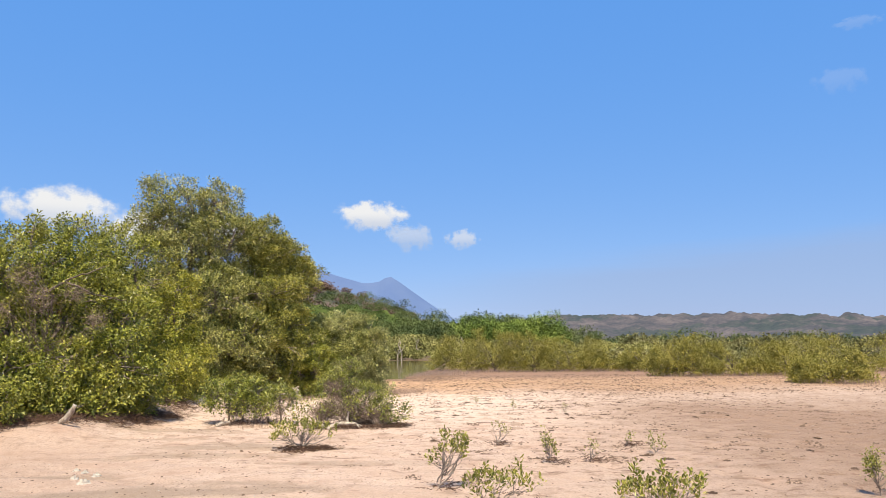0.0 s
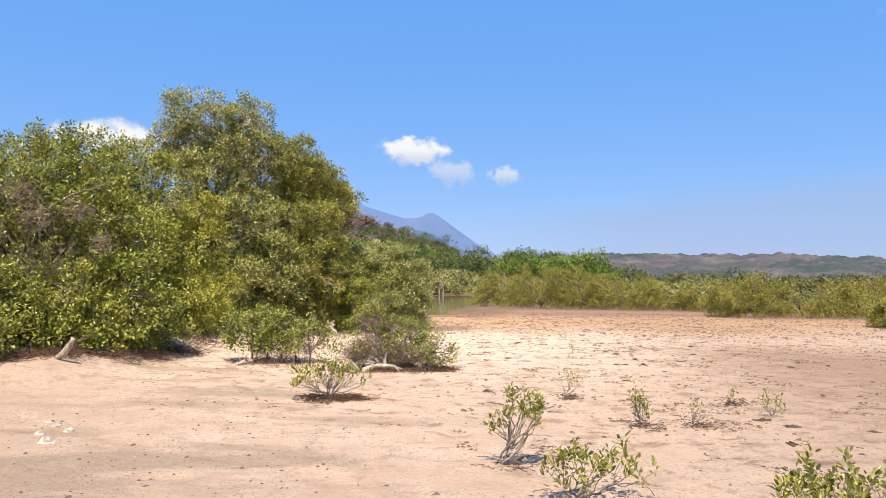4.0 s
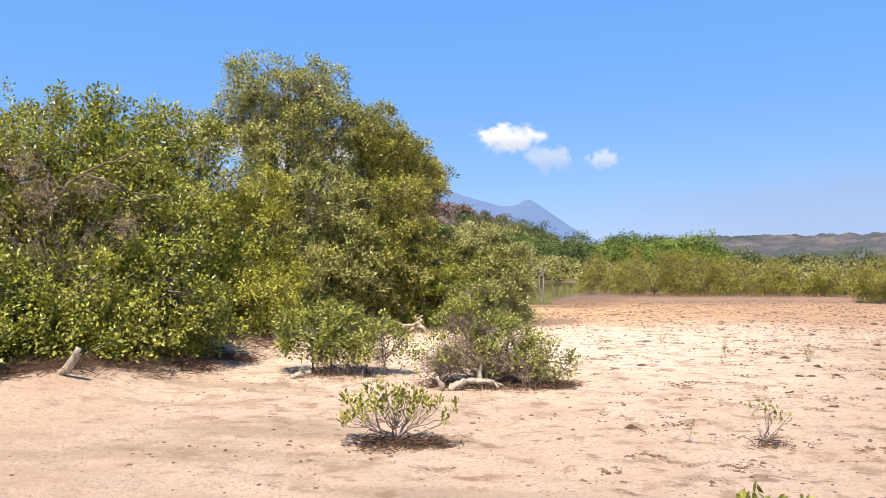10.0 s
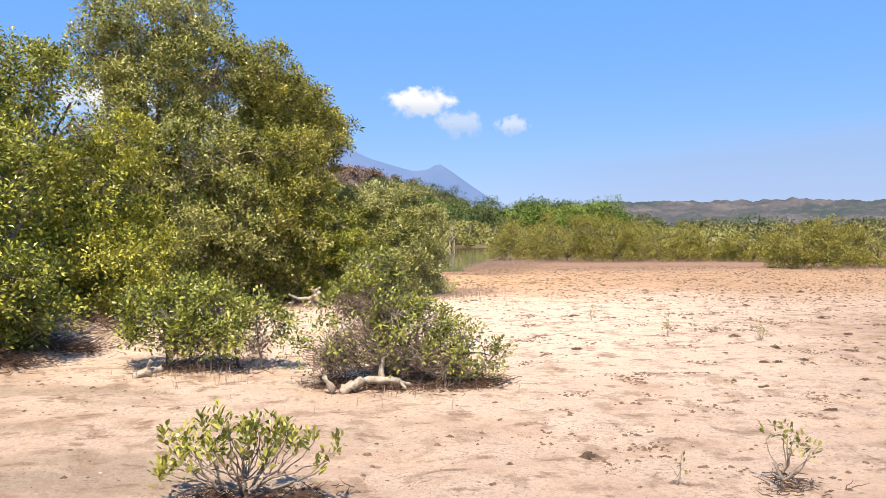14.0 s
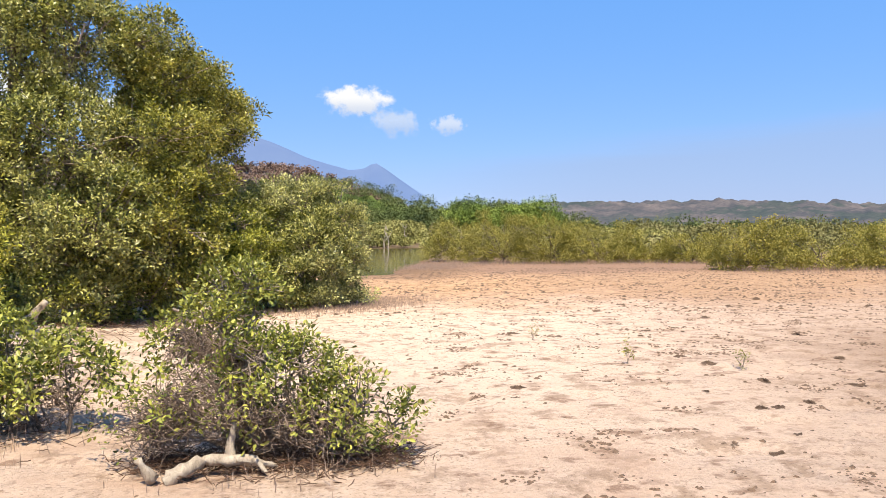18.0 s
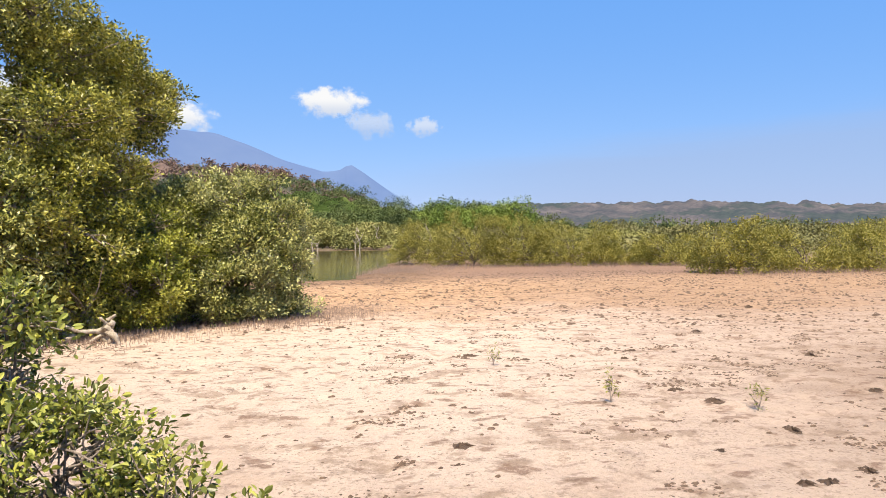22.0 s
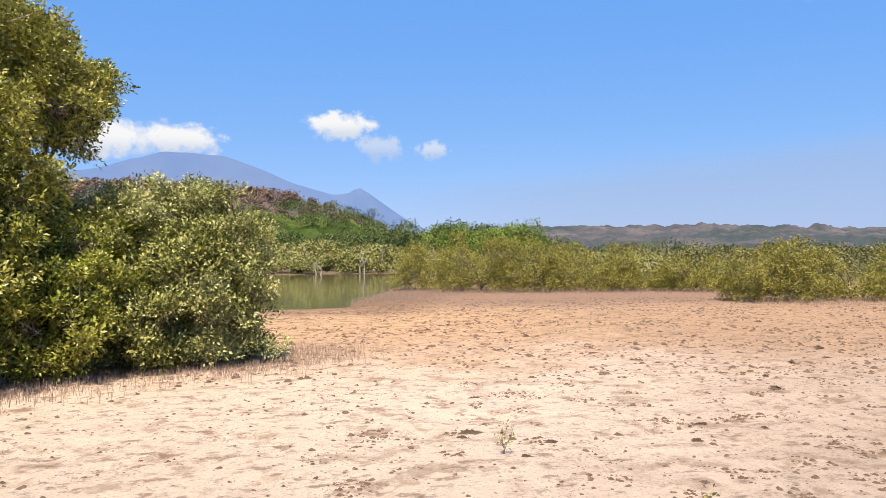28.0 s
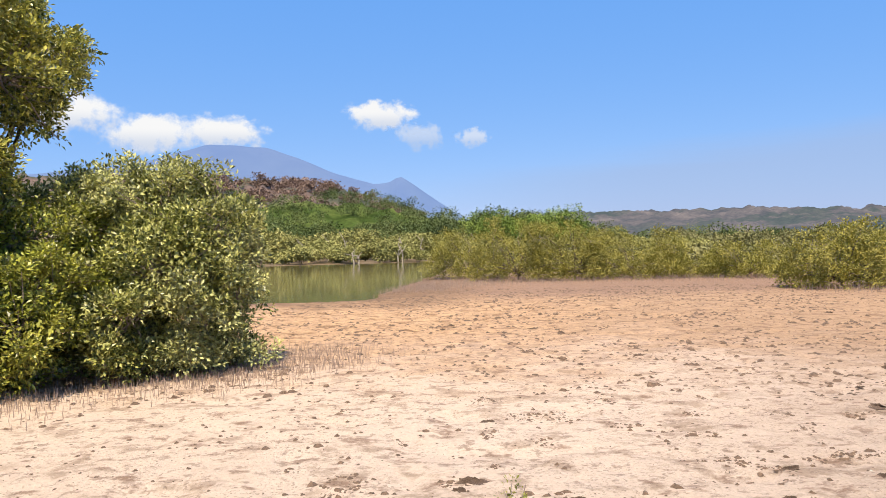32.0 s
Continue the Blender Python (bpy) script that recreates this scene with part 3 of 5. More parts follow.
shrub("mangrove_tree", [(-14.85, 11.5, 5.0, 1.33), (-13.41, 11.5, 5.1, 0.9), (-15.78, 11.5, 3.11, 1.82), (-14.44, 11.5, 1.68, 1.82), (-12.2, 11.0, 1.4, 1.5), (-12.3, 11.2, 3.4, 1.3),
       (-10.8, 12.0, 4.3, 1.0), (-9.43, 12.5, 4.9, 0.71), (-8.66, 12.5, 4.6, 0.77), (-9.6, 12.5, 3.2, 1.2), (-12.6, 8.0, 1.6, 1.4), (-12.4, 8.0, 3.4, 1.2), (-8.0, 12.5, 3.7, 1.3), (-7.7, 12.6, 2.2, 1.2), (-10.2, 10.4, 3.9, 1.0), (-9.2, 10.8, 2.6, 1.2)],
      5200, 10, 0.086, LEAF_OLIVE, [(-14, 12, 0), (-10, 12.5, 0)], "tall olive mangrove tree behind the front thicket", "tree", 2, clump=0.4, trunk_r=0.12, twigs=160, skirt=1.0)
shrub("mangrove_bush", [(-6.87, 11.5, 2.5, 0.97), (-7.28, 11.5, 1.62, 0.91), (-6.46, 11.5, 1.3, 0.9), (-7.42, 11.2, 0.72, 0.73), (-6.6, 11.6, 3.3, 0.5), (-6.5, 10.4, 1.0, 0.95), (-7.0, 9.8, 0.8, 0.85), (-7.3, 10.2, 2.2, 0.95), (-6.2, 10.7, 0.6, 0.7)],
      4200, 13, 0.07, LEAF_LIMEY, [(-6.9, 11.7, 0)], "rounded bright green mangrove bush", "bush", 3, clump=0.2, trunk_r=0.07, twigs=120, skirt=0.9)
shrub("mangrove_tree", [(-7.8, 15.5, 6.6, 1.06), (-8.66, 15.5, 6.8, 0.76), (-6.78, 15.5, 6.55, 0.83), (-6.45, 15.5, 5.3, 1.14), (-7.46, 15.5, 5.0, 1.21), (-8.48, 15.5, 5.2, 0.91), (-9.0, 15.5, 5.9, 0.72), (-8.2, 15.4, 5.8, 0.85),
       (-6.29, 15.0, 3.16, 1.48), (-5.84, 14.8, 1.76, 1.3), (-6.57, 14.2, 1.32, 1.12), (-8.6, 15.4, 3.4, 1.4), (-8.0, 14.6, 1.6, 1.3)],
      8600, 13, 0.08, LEAF_GREY, [(-7.2, 15.8, 0), (-5.9, 15.6, 0)], "tall dome-crowned grey-green mangrove tree", "tree", 4, clump=0.36, trunk_r=0.14, twigs=340, skirt=1.0, gap=0.36, inner=0.3, hollows=[(-5.6, 13.8, 1.2, 0.4), (-6.6, 14.2, 5.0, 0.5), (-7.6, 14.3, 3.7, 0.5), (-5.9, 14.0, 2.6, 0.4)])
shrub("mangrove_tree", [(-5.57, 16.5, 5.6, 0.88), (-5.19, 17.0, 4.95, 0.98), (-4.36, 18.0, 4.1, 0.85), (-5.27, 16.2, 3.54, 1.3), (-4.83, 15.7, 1.91, 1.2), (-4.5, 16.8, 2.6, 0.75)],
      4400, 13, 0.08, LEAF_OLIVE, [(-4.9, 16.6, 0)], "sloping olive mangrove tree at the thicket edge", "tree", 5, clump=0.36, trunk_r=0.11, twigs=260, skirt=1.0, gap=0.36, inner=0.3, hollows=[(-4.9, 14.9, 1.0, 0.4), (-5.2, 15.3, 3.4, 0.4), (-4.6, 16.2, 4.2, 0.35)])
shrub("mangrove_tree", [(-4.88, 19.5, 4.5, 0.76), (-5.36, 19.5, 5.2, 0.82), (-5.94, 19.5, 5.7, 0.92), (-6.52, 19.5, 4.3, 1.02), (-5.56, 19.5, 4.0, 0.82), (-4.55, 19.5, 4.1, 0.45), (-6.33, 19.5, 3.01, 0.92)],
      3400, 13, 0.08, LEAF_GREY, [(-5.6, 19.8, 0)], "high-crowned grey-green mangrove tree over the bank", "tree", 6, clump=0.36, trunk_r=0.11, twigs=160, skirt=0.8)
shrub("mangrove_bush", [(-2.45, 18.5, 2.15, 0.85), (-1.81, 18.5, 1.9, 0.8), (-1.63, 18.5, 1.21, 0.71), (-2.31, 18.0, 1.32, 0.91), (-3.18, 18.5, 2.0, 0.75), (-2.49, 17.4, 0.77, 0.51), (-1.82, 17.9, 0.71, 0.53),
       (-1.33, 18.4, 0.93, 0.42), (-2.5, 18.8, 2.55, 0.45), (-3.1, 18.8, 2.5, 0.5), (-3.8, 18.7, 2.35, 0.6), (-1.75, 18.7, 2.4, 0.45), (-3.5, 18.3, 1.3, 0.7), (-2.9, 18.0, 0.7, 0.6)],
      6400, 13, 0.066, LEAF_PALE, [(-2.3, 18.5, 0), (-1.8, 18.6, 0)], "broad mangrove bush with silvery pale shoot tips", "bush", 7, clump=0.2, trunk_r=0.06, twigs=320, skirt=0.5, floor=0.1, hollows=[(-2.2, 17.3, 0.7, 0.32), (-1.5, 17.7, 0.5, 0.25)])
shrub("mangrove_bush", [(-4.04, 18.0, 1.9, 0.82), (-4.07, 16.9, 1.22, 0.73), (-3.46, 17.1, 1.12, 0.66), (-3.92, 16.4, 0.65, 0.58), (-3.46, 16.5, 0.71, 0.47), (-4.64, 18.0, 2.1, 0.72)],
      3200, 13, 0.068, LEAF_GREEN, [(-4.0, 17.2, 0)], "dark green mangrove bush joined to the thicket", "bush", 8, clump=0.2, trunk_r=0.06, twigs=240, skirt=0.5, floor=0.1, hollows=[(-3.6, 16.2, 0.8, 0.35)])
shrub("mangrove_bush", [(-4.7, 15.9, 0.6, 0.75), (-5.8, 15.3, 0.75, 0.9), (-6.9, 15.0, 0.8, 0.9), (-4.6, 17.3, 1.0, 0.85), (-5.7, 17.0, 1.2, 1.0), (-6.9, 16.6, 1.3, 1.0), (-7.5, 13.5, 0.8, 0.9), (-6.7, 12.9, 0.7, 0.8), (-8.4, 12.4, 0.9, 0.9), (-5.4, 19.0, 1.4, 1.0), (-4.4, 18.8, 0.9, 0.8), (-5.9, 14.0, 0.4, 0.5), (-8.2, 14.8, 1.6, 1.0)],
      3600, 9, 0.072, LEAF_GREEN, [(-5.8, 16.2, 0), (-7.4, 13.6, 0), (-5.0, 18.4, 0)], "dense shaded mangrove undergrowth beneath the tall trees", "bush", 18, clump=0.15, trunk_r=0.05, twigs=260, gap=0.3, inner=0.3)
def dry_tangle(top, feet, lobes, n, seed):
    """Bare criss-crossing twigs fanning up out of a young bush's foot."""
    r = np.random.default_rng(seed)
    lobes, feet = np.asarray(lobes, float), np.asarray(feet, float)
    t = Tubes(4)
    for _ in range(n):
        c = lobes[r.integers(len(lobes))]
        d = unit(r.normal(size=3)) * c[3] * r.uniform(0.4, 1.05)
        end = c[:3] + d * [1, 1, 0.9]
        end[2] = max(end[2], 0.03)
        mid = c[:3] + unit(r.normal(size=3)) * c[3] * r.uniform(0.1, 0.8)
        if r.random() < 0.12:
            mid = feet[r.integers(len(feet))] + r.normal(0, 0.05, 3) * [1, 1, 0]
        mid[2] = max(mid[2], 0.02)
        line = bent(mid, end, r, 6, 0.35)
        w = r.uniform(0.0013, 0.0045)
        t.add(line - np.array(top.location), np.linspace(w * 1.3, w * 0.5, 6))
    tagged(part("twig_tangle", t.mesh("twig_tangle", TANGLE), top, "dense tangle of bare grey-brown twigs"), kind="stuff")


dry_tangle(THICKET, [(-7.6, 6.3, 1.6)], [(-7.5, 5.85, 2.75, 0.5), (-7.0, 6.3, 2.9, 0.45), (-8.2, 5.6, 2.5, 0.5), (-6.7, 6.6, 2.3, 0.45), (-7.9, 5.9, 3.2, 0.5)], 400, 22)
YOUNG = shrub("mangrove_bush", [(-1.35, 6.7, 0.95, 0.3), (-1.08, 6.7, 0.98, 0.29), (-0.75, 6.5, 0.56, 0.36), (-0.28, 6.35, 0.36, 0.3), (-0.45, 6.3, 0.26, 0.28), (-1.3, 6.8, 1.18, 0.22), (-0.88, 6.8, 0.82, 0.25),
                                (-1.15, 6.75, 1.22, 0.15), (0.0, 6.4, 0.22, 0.18), (-0.98, 6.35, 0.7, 0.22), (-1.62, 6.6, 0.85, 0.18)],
              820, 9, 0.044, LEAF_YOUNG, [(-1.1, 6.5, 0), (-0.75, 6.6, 0)], "twiggy young mangrove bush over a dead log", "bush", 9, trunk_r=0.035, twigs=300, spread=0.1, gap=0.44, freq=3.0, inner=0.08, clump=0.12, oval=True)
leafy = clusters([(-1.75, 6.35, 0.5, 0.3), (-1.4, 6.25, 0.55, 0.35), (-1.95, 6.4, 0.25, 0.24), (-1.1, 6.2, 0.4, 0.3)], 150, np.random.default_rng(18), 0.4, 3.0, 0.08, 0.9, 0.05, 0.1)
part("foliage", leaf_mesh("foliage", *[a - np.array(YOUNG.location) if k == 0 else a for k, a in enumerate(leaves_on(*leafy, 6, 0.042, np.random.default_rng(17), 0.09))], 0.042, LEAF_YOUNG, oval=True), YOUNG, "sparse leaves over the bare twigs")
dry_tangle(YOUNG, [(-1.1, 6.5, 0.05), (-0.75, 6.6, 0.05)], [(-1.5, 6.35, 0.4, 0.42), (-1.1, 6.35, 0.4, 0.45), (-0.7, 6.3, 0.28, 0.4), (-1.25, 6.45, 0.75, 0.36), (-0.4, 6.25, 0.18, 0.32), (-1.7, 6.3, 0.25, 0.4), (-1.5, 6.5, 0.8, 0.26)], 1700, 19)
LOW = shrub("mangrove_bush", [(-3.82, 7.3, 0.62, 0.36), (-3.27, 7.3, 0.62, 0.38), (-2.78, 7.3, 0.5, 0.33), (-2.52, 7.3, 0.4, 0.25), (-3.74, 7.5, 0.81, 0.28), (-4.2, 7.4, 0.6, 0.32), (-3.5, 7.15, 0.36, 0.3), (-3.0, 7.1, 0.34, 0.28), (-4.0, 7.2, 0.36, 0.26)],
            900, 9, 0.054, LEAF_YOUNG, [(-3.9, 7.3, 0), (-3.6, 7.15, 0), (-3.0, 7.3, 0), (-3.3, 7.1, 0), (-2.75, 7.15, 0)], "low spreading young mangrove bush on bare stems", "bush", 10, trunk_r=0.018, twigs=200, spread=0.11, floor=0.2, freq=2.5, clump=0.13, inner=0.08, oval=True)
dry_tangle(LOW, [(-3.6, 7.3, 0.02), (-3.0, 7.3, 0.02), (-3.3, 7.2, 0.02)], [(-3.7, 7.2, 0.3, 0.35), (-3.2, 7.2, 0.3, 0.35), (-2.8, 7.2, 0.3, 0.3)], 350, 20)

# ---------------------------------------------------------------- saplings
def sapling(x, y, height, width, seed, leafy=1.0, label="small mangrove sapling with yellow-green leaf tufts", lowest=0.42, boughs=17):
    """A forked little stem with tufts of leaves at the shoot ends."""
    r = np.random.default_rng(seed)
    top = tagged(new("mangrove_sapling"), label, "sapling", "mangrove saplings on the flat")
    top.location = (x, y, on_ground(x, y))
    tips, ways = [], []
    t = Tubes(5)
    fork = np.array([r.normal(0, 0.02), r.normal(0, 0.02), height * 0.12])
    t.add(bent((0, 0, -0.03), fork, r, 4, 0.15), np.linspace(0.012, 0.008, 4) * (0.6 + height))
    part("stem", t.mesh("stem", TWIG), top)
    for k in range(int(2 + boughs * width)):
        ang = r.uniform(0, 2 * np.pi)
        out = np.array([np.cos(ang) * width * 0.5, np.sin(ang) * width * 0.5, 0]) * (0.35 + 0.75 * r.random())
        end = out + [0, 0, height * r.uniform(lowest, 1.0)]
        t = Tubes(4)
        line = bent(fork * [1, 1, r.uniform(0.5, 2.6)], end, r, 6, 0.22, -0.06)
        t.add(line, np.linspace(0.0055, 0.002, 6) * (0.6 + height))
        part("branch", t.mesh("branch", TWIG), top)
        for s in (3, 4, 5):
            for _ in range(2):
                tips.append(line[s] + r.normal(0, 0.02, 3))
                ways.append(unit(r.normal(0, 0.5, 3) + [0, 0, 0.9]))
    p, w = np.array(tips), np.array(ways)
    keep = r.random(len(p)) < leafy * np.tile([0.5, 0.5, 0.9, 0.9, 1, 1], len(p) // 6)
    p, w = p[keep], w[keep]
    if len(p) == 0:
        return top
    pos, way, up = leaves_on(p, w, 16, 0.032, r, 0.085)
    part("foliage", leaf_mesh("foliage", pos, way, up, 0.032, LEAF_FRESH, r=r), top)
    return top


def spreading_sapling(x, y, width, depth, low, high, tufts, seed, label, lean=0.0, leaf_size=0.045, each=12):
    """A little mangrove that forks near the ground into pale boughs, each ending in upright tufts of oval leaves."""
    r = np.random.default_rng(seed)
    top = tagged(new("mangrove_sapling"), label, "sapling", "mangrove saplings on the flat")
    top.location = (x, y, on_ground(x, y))
    a, s = r.uniform(0, 2 * np.pi, tufts), np.sqrt(r.random(tufts))
    ends = np.stack([lean + np.cos(a) * s * width / 2, np.sin(a) * s * depth / 2, r.uniform(low, high, tufts) * (1 - 0.35 * s ** 3)], 1)
    fork = np.array([lean * 0.15, 0, high * 0.12])
    t = Tubes(6)
    t.add(bent((0, 0, -0.04), fork, r, 5, 0.2), np.linspace(0.016, 0.011, 5) * (0.5 + high))
    part("stem", t.mesh("stem", TWIG), top)
    boughs = max(3, tufts // 6)
    lead = ends[r.choice(tufts, boughs, replace=False)]
    mine = np.argmin(np.linalg.norm(ends[:, None, :2] - lead[None, :, :2], axis=2), axis=1)
    for b in range(boughs):
        if not (mine == b).any():
            continue
        mid = ends[mine == b].mean(0) * [0.6, 0.6, 0.5]
        t = Tubes(5)
        main, shoots = bent(fork * r.uniform(0.3, 1.0), mid, r, 6, 0.3), []
        t.add(main, np.linspace(0.011, 0.007, 6) * (0.5 + high))
        for e in ends[mine == b]:
            twig = Tubes(4)
            twig.add(bent(main[r.integers(3, 6)], e, r, 6, 0.25, -0.05), np.linspace(0.006, 0.0022, 6) * (0.5 + high))
            shoots.append(twig)
        branch = part("branch", t.mesh("branch", TWIG), top)
        for twig in shoots:
            part("twig", twig.mesh("twig", TWIG), branch)
    p = np.concatenate([ends, ends[r.random(tufts) < 0.6] + r.normal(0, 0.03, 3)])
    w = unit(r.normal(0, 0.35, p.shape) + [0, 0, 1.0])
    pos, way, up = leaves_on(p, w, each, leaf_size, r, 0.075)
    way = unit(way + [0, 0, 0.45])
    part("foliage", leaf_mesh("foliage", pos, way, up, leaf_size, LEAF_FRESH, 0.5, r, True), top)
    return top


spreading_sapling(0.74, -0.78, 0.5, 0.4, 0.3, 0.66, 22, 22, "small mangrove sapling leaning to one side, in tiers of leaf tufts", 0.14)
spreading_sapling(-1.5, 2.8, 1.08, 0.6, 0.26, 0.54, 50, 21, "low wide mangrove sapling on pale forked stems, casting dark shade", 0.03, 0.048, 9)
spreading_sapling(1.2, -1.85, 0.85, 0.5, 0.22, 0.42, 24, 23, "spreading knee-high mangrove sapling on pale bare stems", 0.22)
spreading_sapling(2.85, -2.45, 1.0, 0.5, 0.2, 0.46, 46, 24, "broad leafy knee-high mangrove sapling", 0.02)
spreading_sapling(1.77, 3.14, 0.32, 0.25, 0.24, 0.42, 7, 25, "thin mangrove sapling with a small leaf tuft", 0.03, 0.04, 7)
spreading_sapling(2.33, 1.07, 0.22, 0.2, 0.14, 0.5, 15, 26, "narrow upright mangrove sapling with yellowing leaves", 0.0, 0.04, 8)
spreading_sapling(2.93, 1.13, 0.26, 0.2, 0.12, 0.3, 8, 27, "thin sparse mangrove sapling", 0.02, 0.034, 5)
spreading_sapling(3.86, 2.82, 0.2, 0.18, 0.1, 0.22, 5, 28, "thin sparse mangrove sapling", 0.0, 0.034, 5)
spreading_sapling(4.1, 1.91, 0.26, 0.22, 0.1, 0.28, 10, 30, "small leafy mangrove sapling", 0.0, 0.036, 7)
sapling(5.6, -1.4, 0.5, 0.5, 29)

sapling(2.78, 10.05, 0.3, 0.16, 31, 0.4, "spindly young mangrove shoot with few leaves")
sapling(4.06, 9.73, 0.3, 0.12, 32, 0.1, "bare upright mangrove shoot")
sapling(1.13, 3.18, 0.24, 0.1, 33, 0.12, "spindly young mangrove shoot with few leaves")
sapling(1.93, 12.3, 0.26, 0.2, 34, 0.35, "leaning young mangrove shoot with few leaves")

# ---------------------------------------------------------------- bushes along the water's edge
ROW = [(2.8, 48.5, 2.3, 3.2), (5.2, 45.0, 2.5, 3.4), (7.9, 44.3, 2.4, 3.2), (10.6, 44.0, 2.4, 2.5), (13.2, 44.5, 2.3, 2.0), (15.6, 42.5, 1.9, 1.7), (15.1, 33.4, 1.85, 2.35), (18.2, 33.6, 2.0, 1.9), (21.6, 34.0, 2.2, 2.1),
       (18.6, 23.8, 1.7, 1.45), (24.6, 38.5, 2.4, 2.3), (28.0, 39.0, 2.6, 2.3), (32.0, 38.5, 2.6, 2.3), (36, 40, 3, 2.4)]
SCRUB_KINDS = []
for k in range(4):
    r = np.random.default_rng(40 + k)
    high = [(r.normal(0, 0.36), r.normal(0, 0.34), r.uniform(0.4, 0.64), r.uniform(0.26, 0.38)) for _ in range(6)]
    low = [(0.72 * math.cos(a) + r.normal(0, 0.08), 0.66 * math.sin(a) + r.normal(0, 0.08), r.uniform(0.16, 0.26), r.uniform(0.26, 0.38)) for a in np.arange(8) * 0.785]
    hem = [(0.85 * math.cos(a), 0.8 * math.sin(a), 0.1, r.uniform(0.2, 0.28)) for a in np.arange(11) * 0.571]
    SCRUB_KINDS.append(high + low + hem)


def scrub_bush(x, y, radius, height, kind, leaf, shoots, each, size, label, group, seed):
    lobes = [(x + a * radius, y + b * radius, c * height, s * radius) for a, b, c, s in SCRUB_KINDS[kind]]
    return shrub("scrub_bush", lobes, shoots, each, size, leaf, [(x, y, 0)], label, "bush", seed, trunk_r=0.05, twigs=60, spread=0.2, clump=0.42, squash=height / radius / 1.3, group=group, inner=0.1, freq=0.6, gap=0.4)


for k, (x, y, radius, height) in enumerate(ROW):
    scrub_bush(x, y, radius, height, k % 4, LEAF_ROW, 1600 if x < 24 else 900, 9, 0.1, "rounded yellow-olive mangrove bush on the flat's edge", "bushes along the flat", 60 + k)


# ---------------------------------------------------------------- breathing roots, litter and clods
def spikes(places, h0, h1, seed, label):
    """Thin upright breathing roots, one mass of them."""
    r = np.random.default_rng(seed)
    p = np.asarray(places, float)
    n = len(p)
    h = r.uniform(h0, h1, n)
    rad = r.uniform(0.0025, 0.005, n)
    z = ground_height(p[:, 0], p[:, 1]) - 0.01
    lean = r.normal(0, 0.12, (n, 2)) * h[:, None]
    v = np.zeros((n, 7, 3))
    for k in range(3):
        a = k * 2.0944 + r.uniform(0, 2, n)
        for row, (s, q) in enumerate(((1.0, 0.0), (0.75, 0.7))):
            v[:, row * 3 + k, 0] = p[:, 0] + np.cos(a) * rad * s + lean[:, 0] * q
            v[:, row * 3 + k, 1] = p[:, 1] + np.sin(a) * rad * s + lean[:, 1] * q
            v[:, row * 3 + k, 2] = z + h * q
    v[:, 6, :2], v[:, 6, 2] = p[:, :2] + lean, z + h
    f = np.array([(0, 1, 4), (0, 4, 3), (1, 2, 5), (1, 5, 4), (2, 0, 3), (2, 3, 5), (3, 4, 6), (4, 5, 6), (5, 3, 6)])
    faces = (np.arange(n)[:, None, None] * 7 + f[None]).reshape(-1, 3)
    return tagged(new("breathing_roots", mesh_of("breathing_roots", v.reshape(-1, 3), faces, ROOT)), label, "roots", kind="stuff")


def ring_of(centres, n, spread, seed, skew=-0.2):
    r = np.random.default_rng(seed)
    c = np.asarray(centres, float)[r.integers(0, len(centres), n)]
    return c[:, :2] + r.normal(0, 1, (n, 2)) * (c[:, 2:3] * spread) + [0.1, skew]


spikes(ring_of([(-2.4, 17.6, 1.0), (-1.6, 17.9, 0.9), (-3.6, 16.4, 0.9), (-1.0, 18.6, 1.0), (-4.3, 15.6, 0.7), (-0.6, 19.6, 1.0)], 5200, 0.62, 101), 0.04, 0.14, 102, "brown breathing roots standing round the bush")
spikes(ring_of([(-3.4, 7.1, 0.6), (-1.1, 6.4, 0.7)], 420, 0.7, 103, 0.0), 0.05, 0.16, 104, "brown breathing roots under young mangroves")
spikes(ring_of([(x, y - radius * 0.8, radius) for x, y, radius, _ in ROW], 9000, 0.62, 105, -0.4), 0.1, 0.3, 106, "mauve-brown breathing roots fringing the bushes")
spikes(ring_of([(0.2, 39, 1.6), (1.2, 42, 1.8), (0.6, 37.5, 1.2), (2.5, 41, 1.6)], 2400, 0.8, 107), 0.1, 0.28, 108, "mauve-brown breathing roots at the water's edge")


def litter(centres, n, spread, seed, label, length=0.22):
    """Brown fallen twigs and dry roots heaped under the bushes."""
    r = np.random.default_rng(seed)
    t = Tubes(3)
    spots = ring_of(centres, n, spread, seed + 1, 0.0)
    for (x, y), g in zip(spots, ground_height(spots[:, 0], spots[:, 1])):
        a, e = r.uniform(0, 6.28), r.uniform(-0.1, 0.5)
        ln = length * r.uniform(0.4, 1.6)
        z = g + r.uniform(0.0, 0.06)
        d = np.array([math.cos(a) * math.cos(e), math.sin(a) * math.cos(e), math.sin(e)]) * ln
        t.add(bent((x, y, z), np.array([x, y, z]) + d, r, 4, 0.25), np.linspace(0.0045, 0.002, 4))
    return tagged(new("twig_litter", t.mesh("twig_litter", RUST)), label, "litter", kind="stuff")


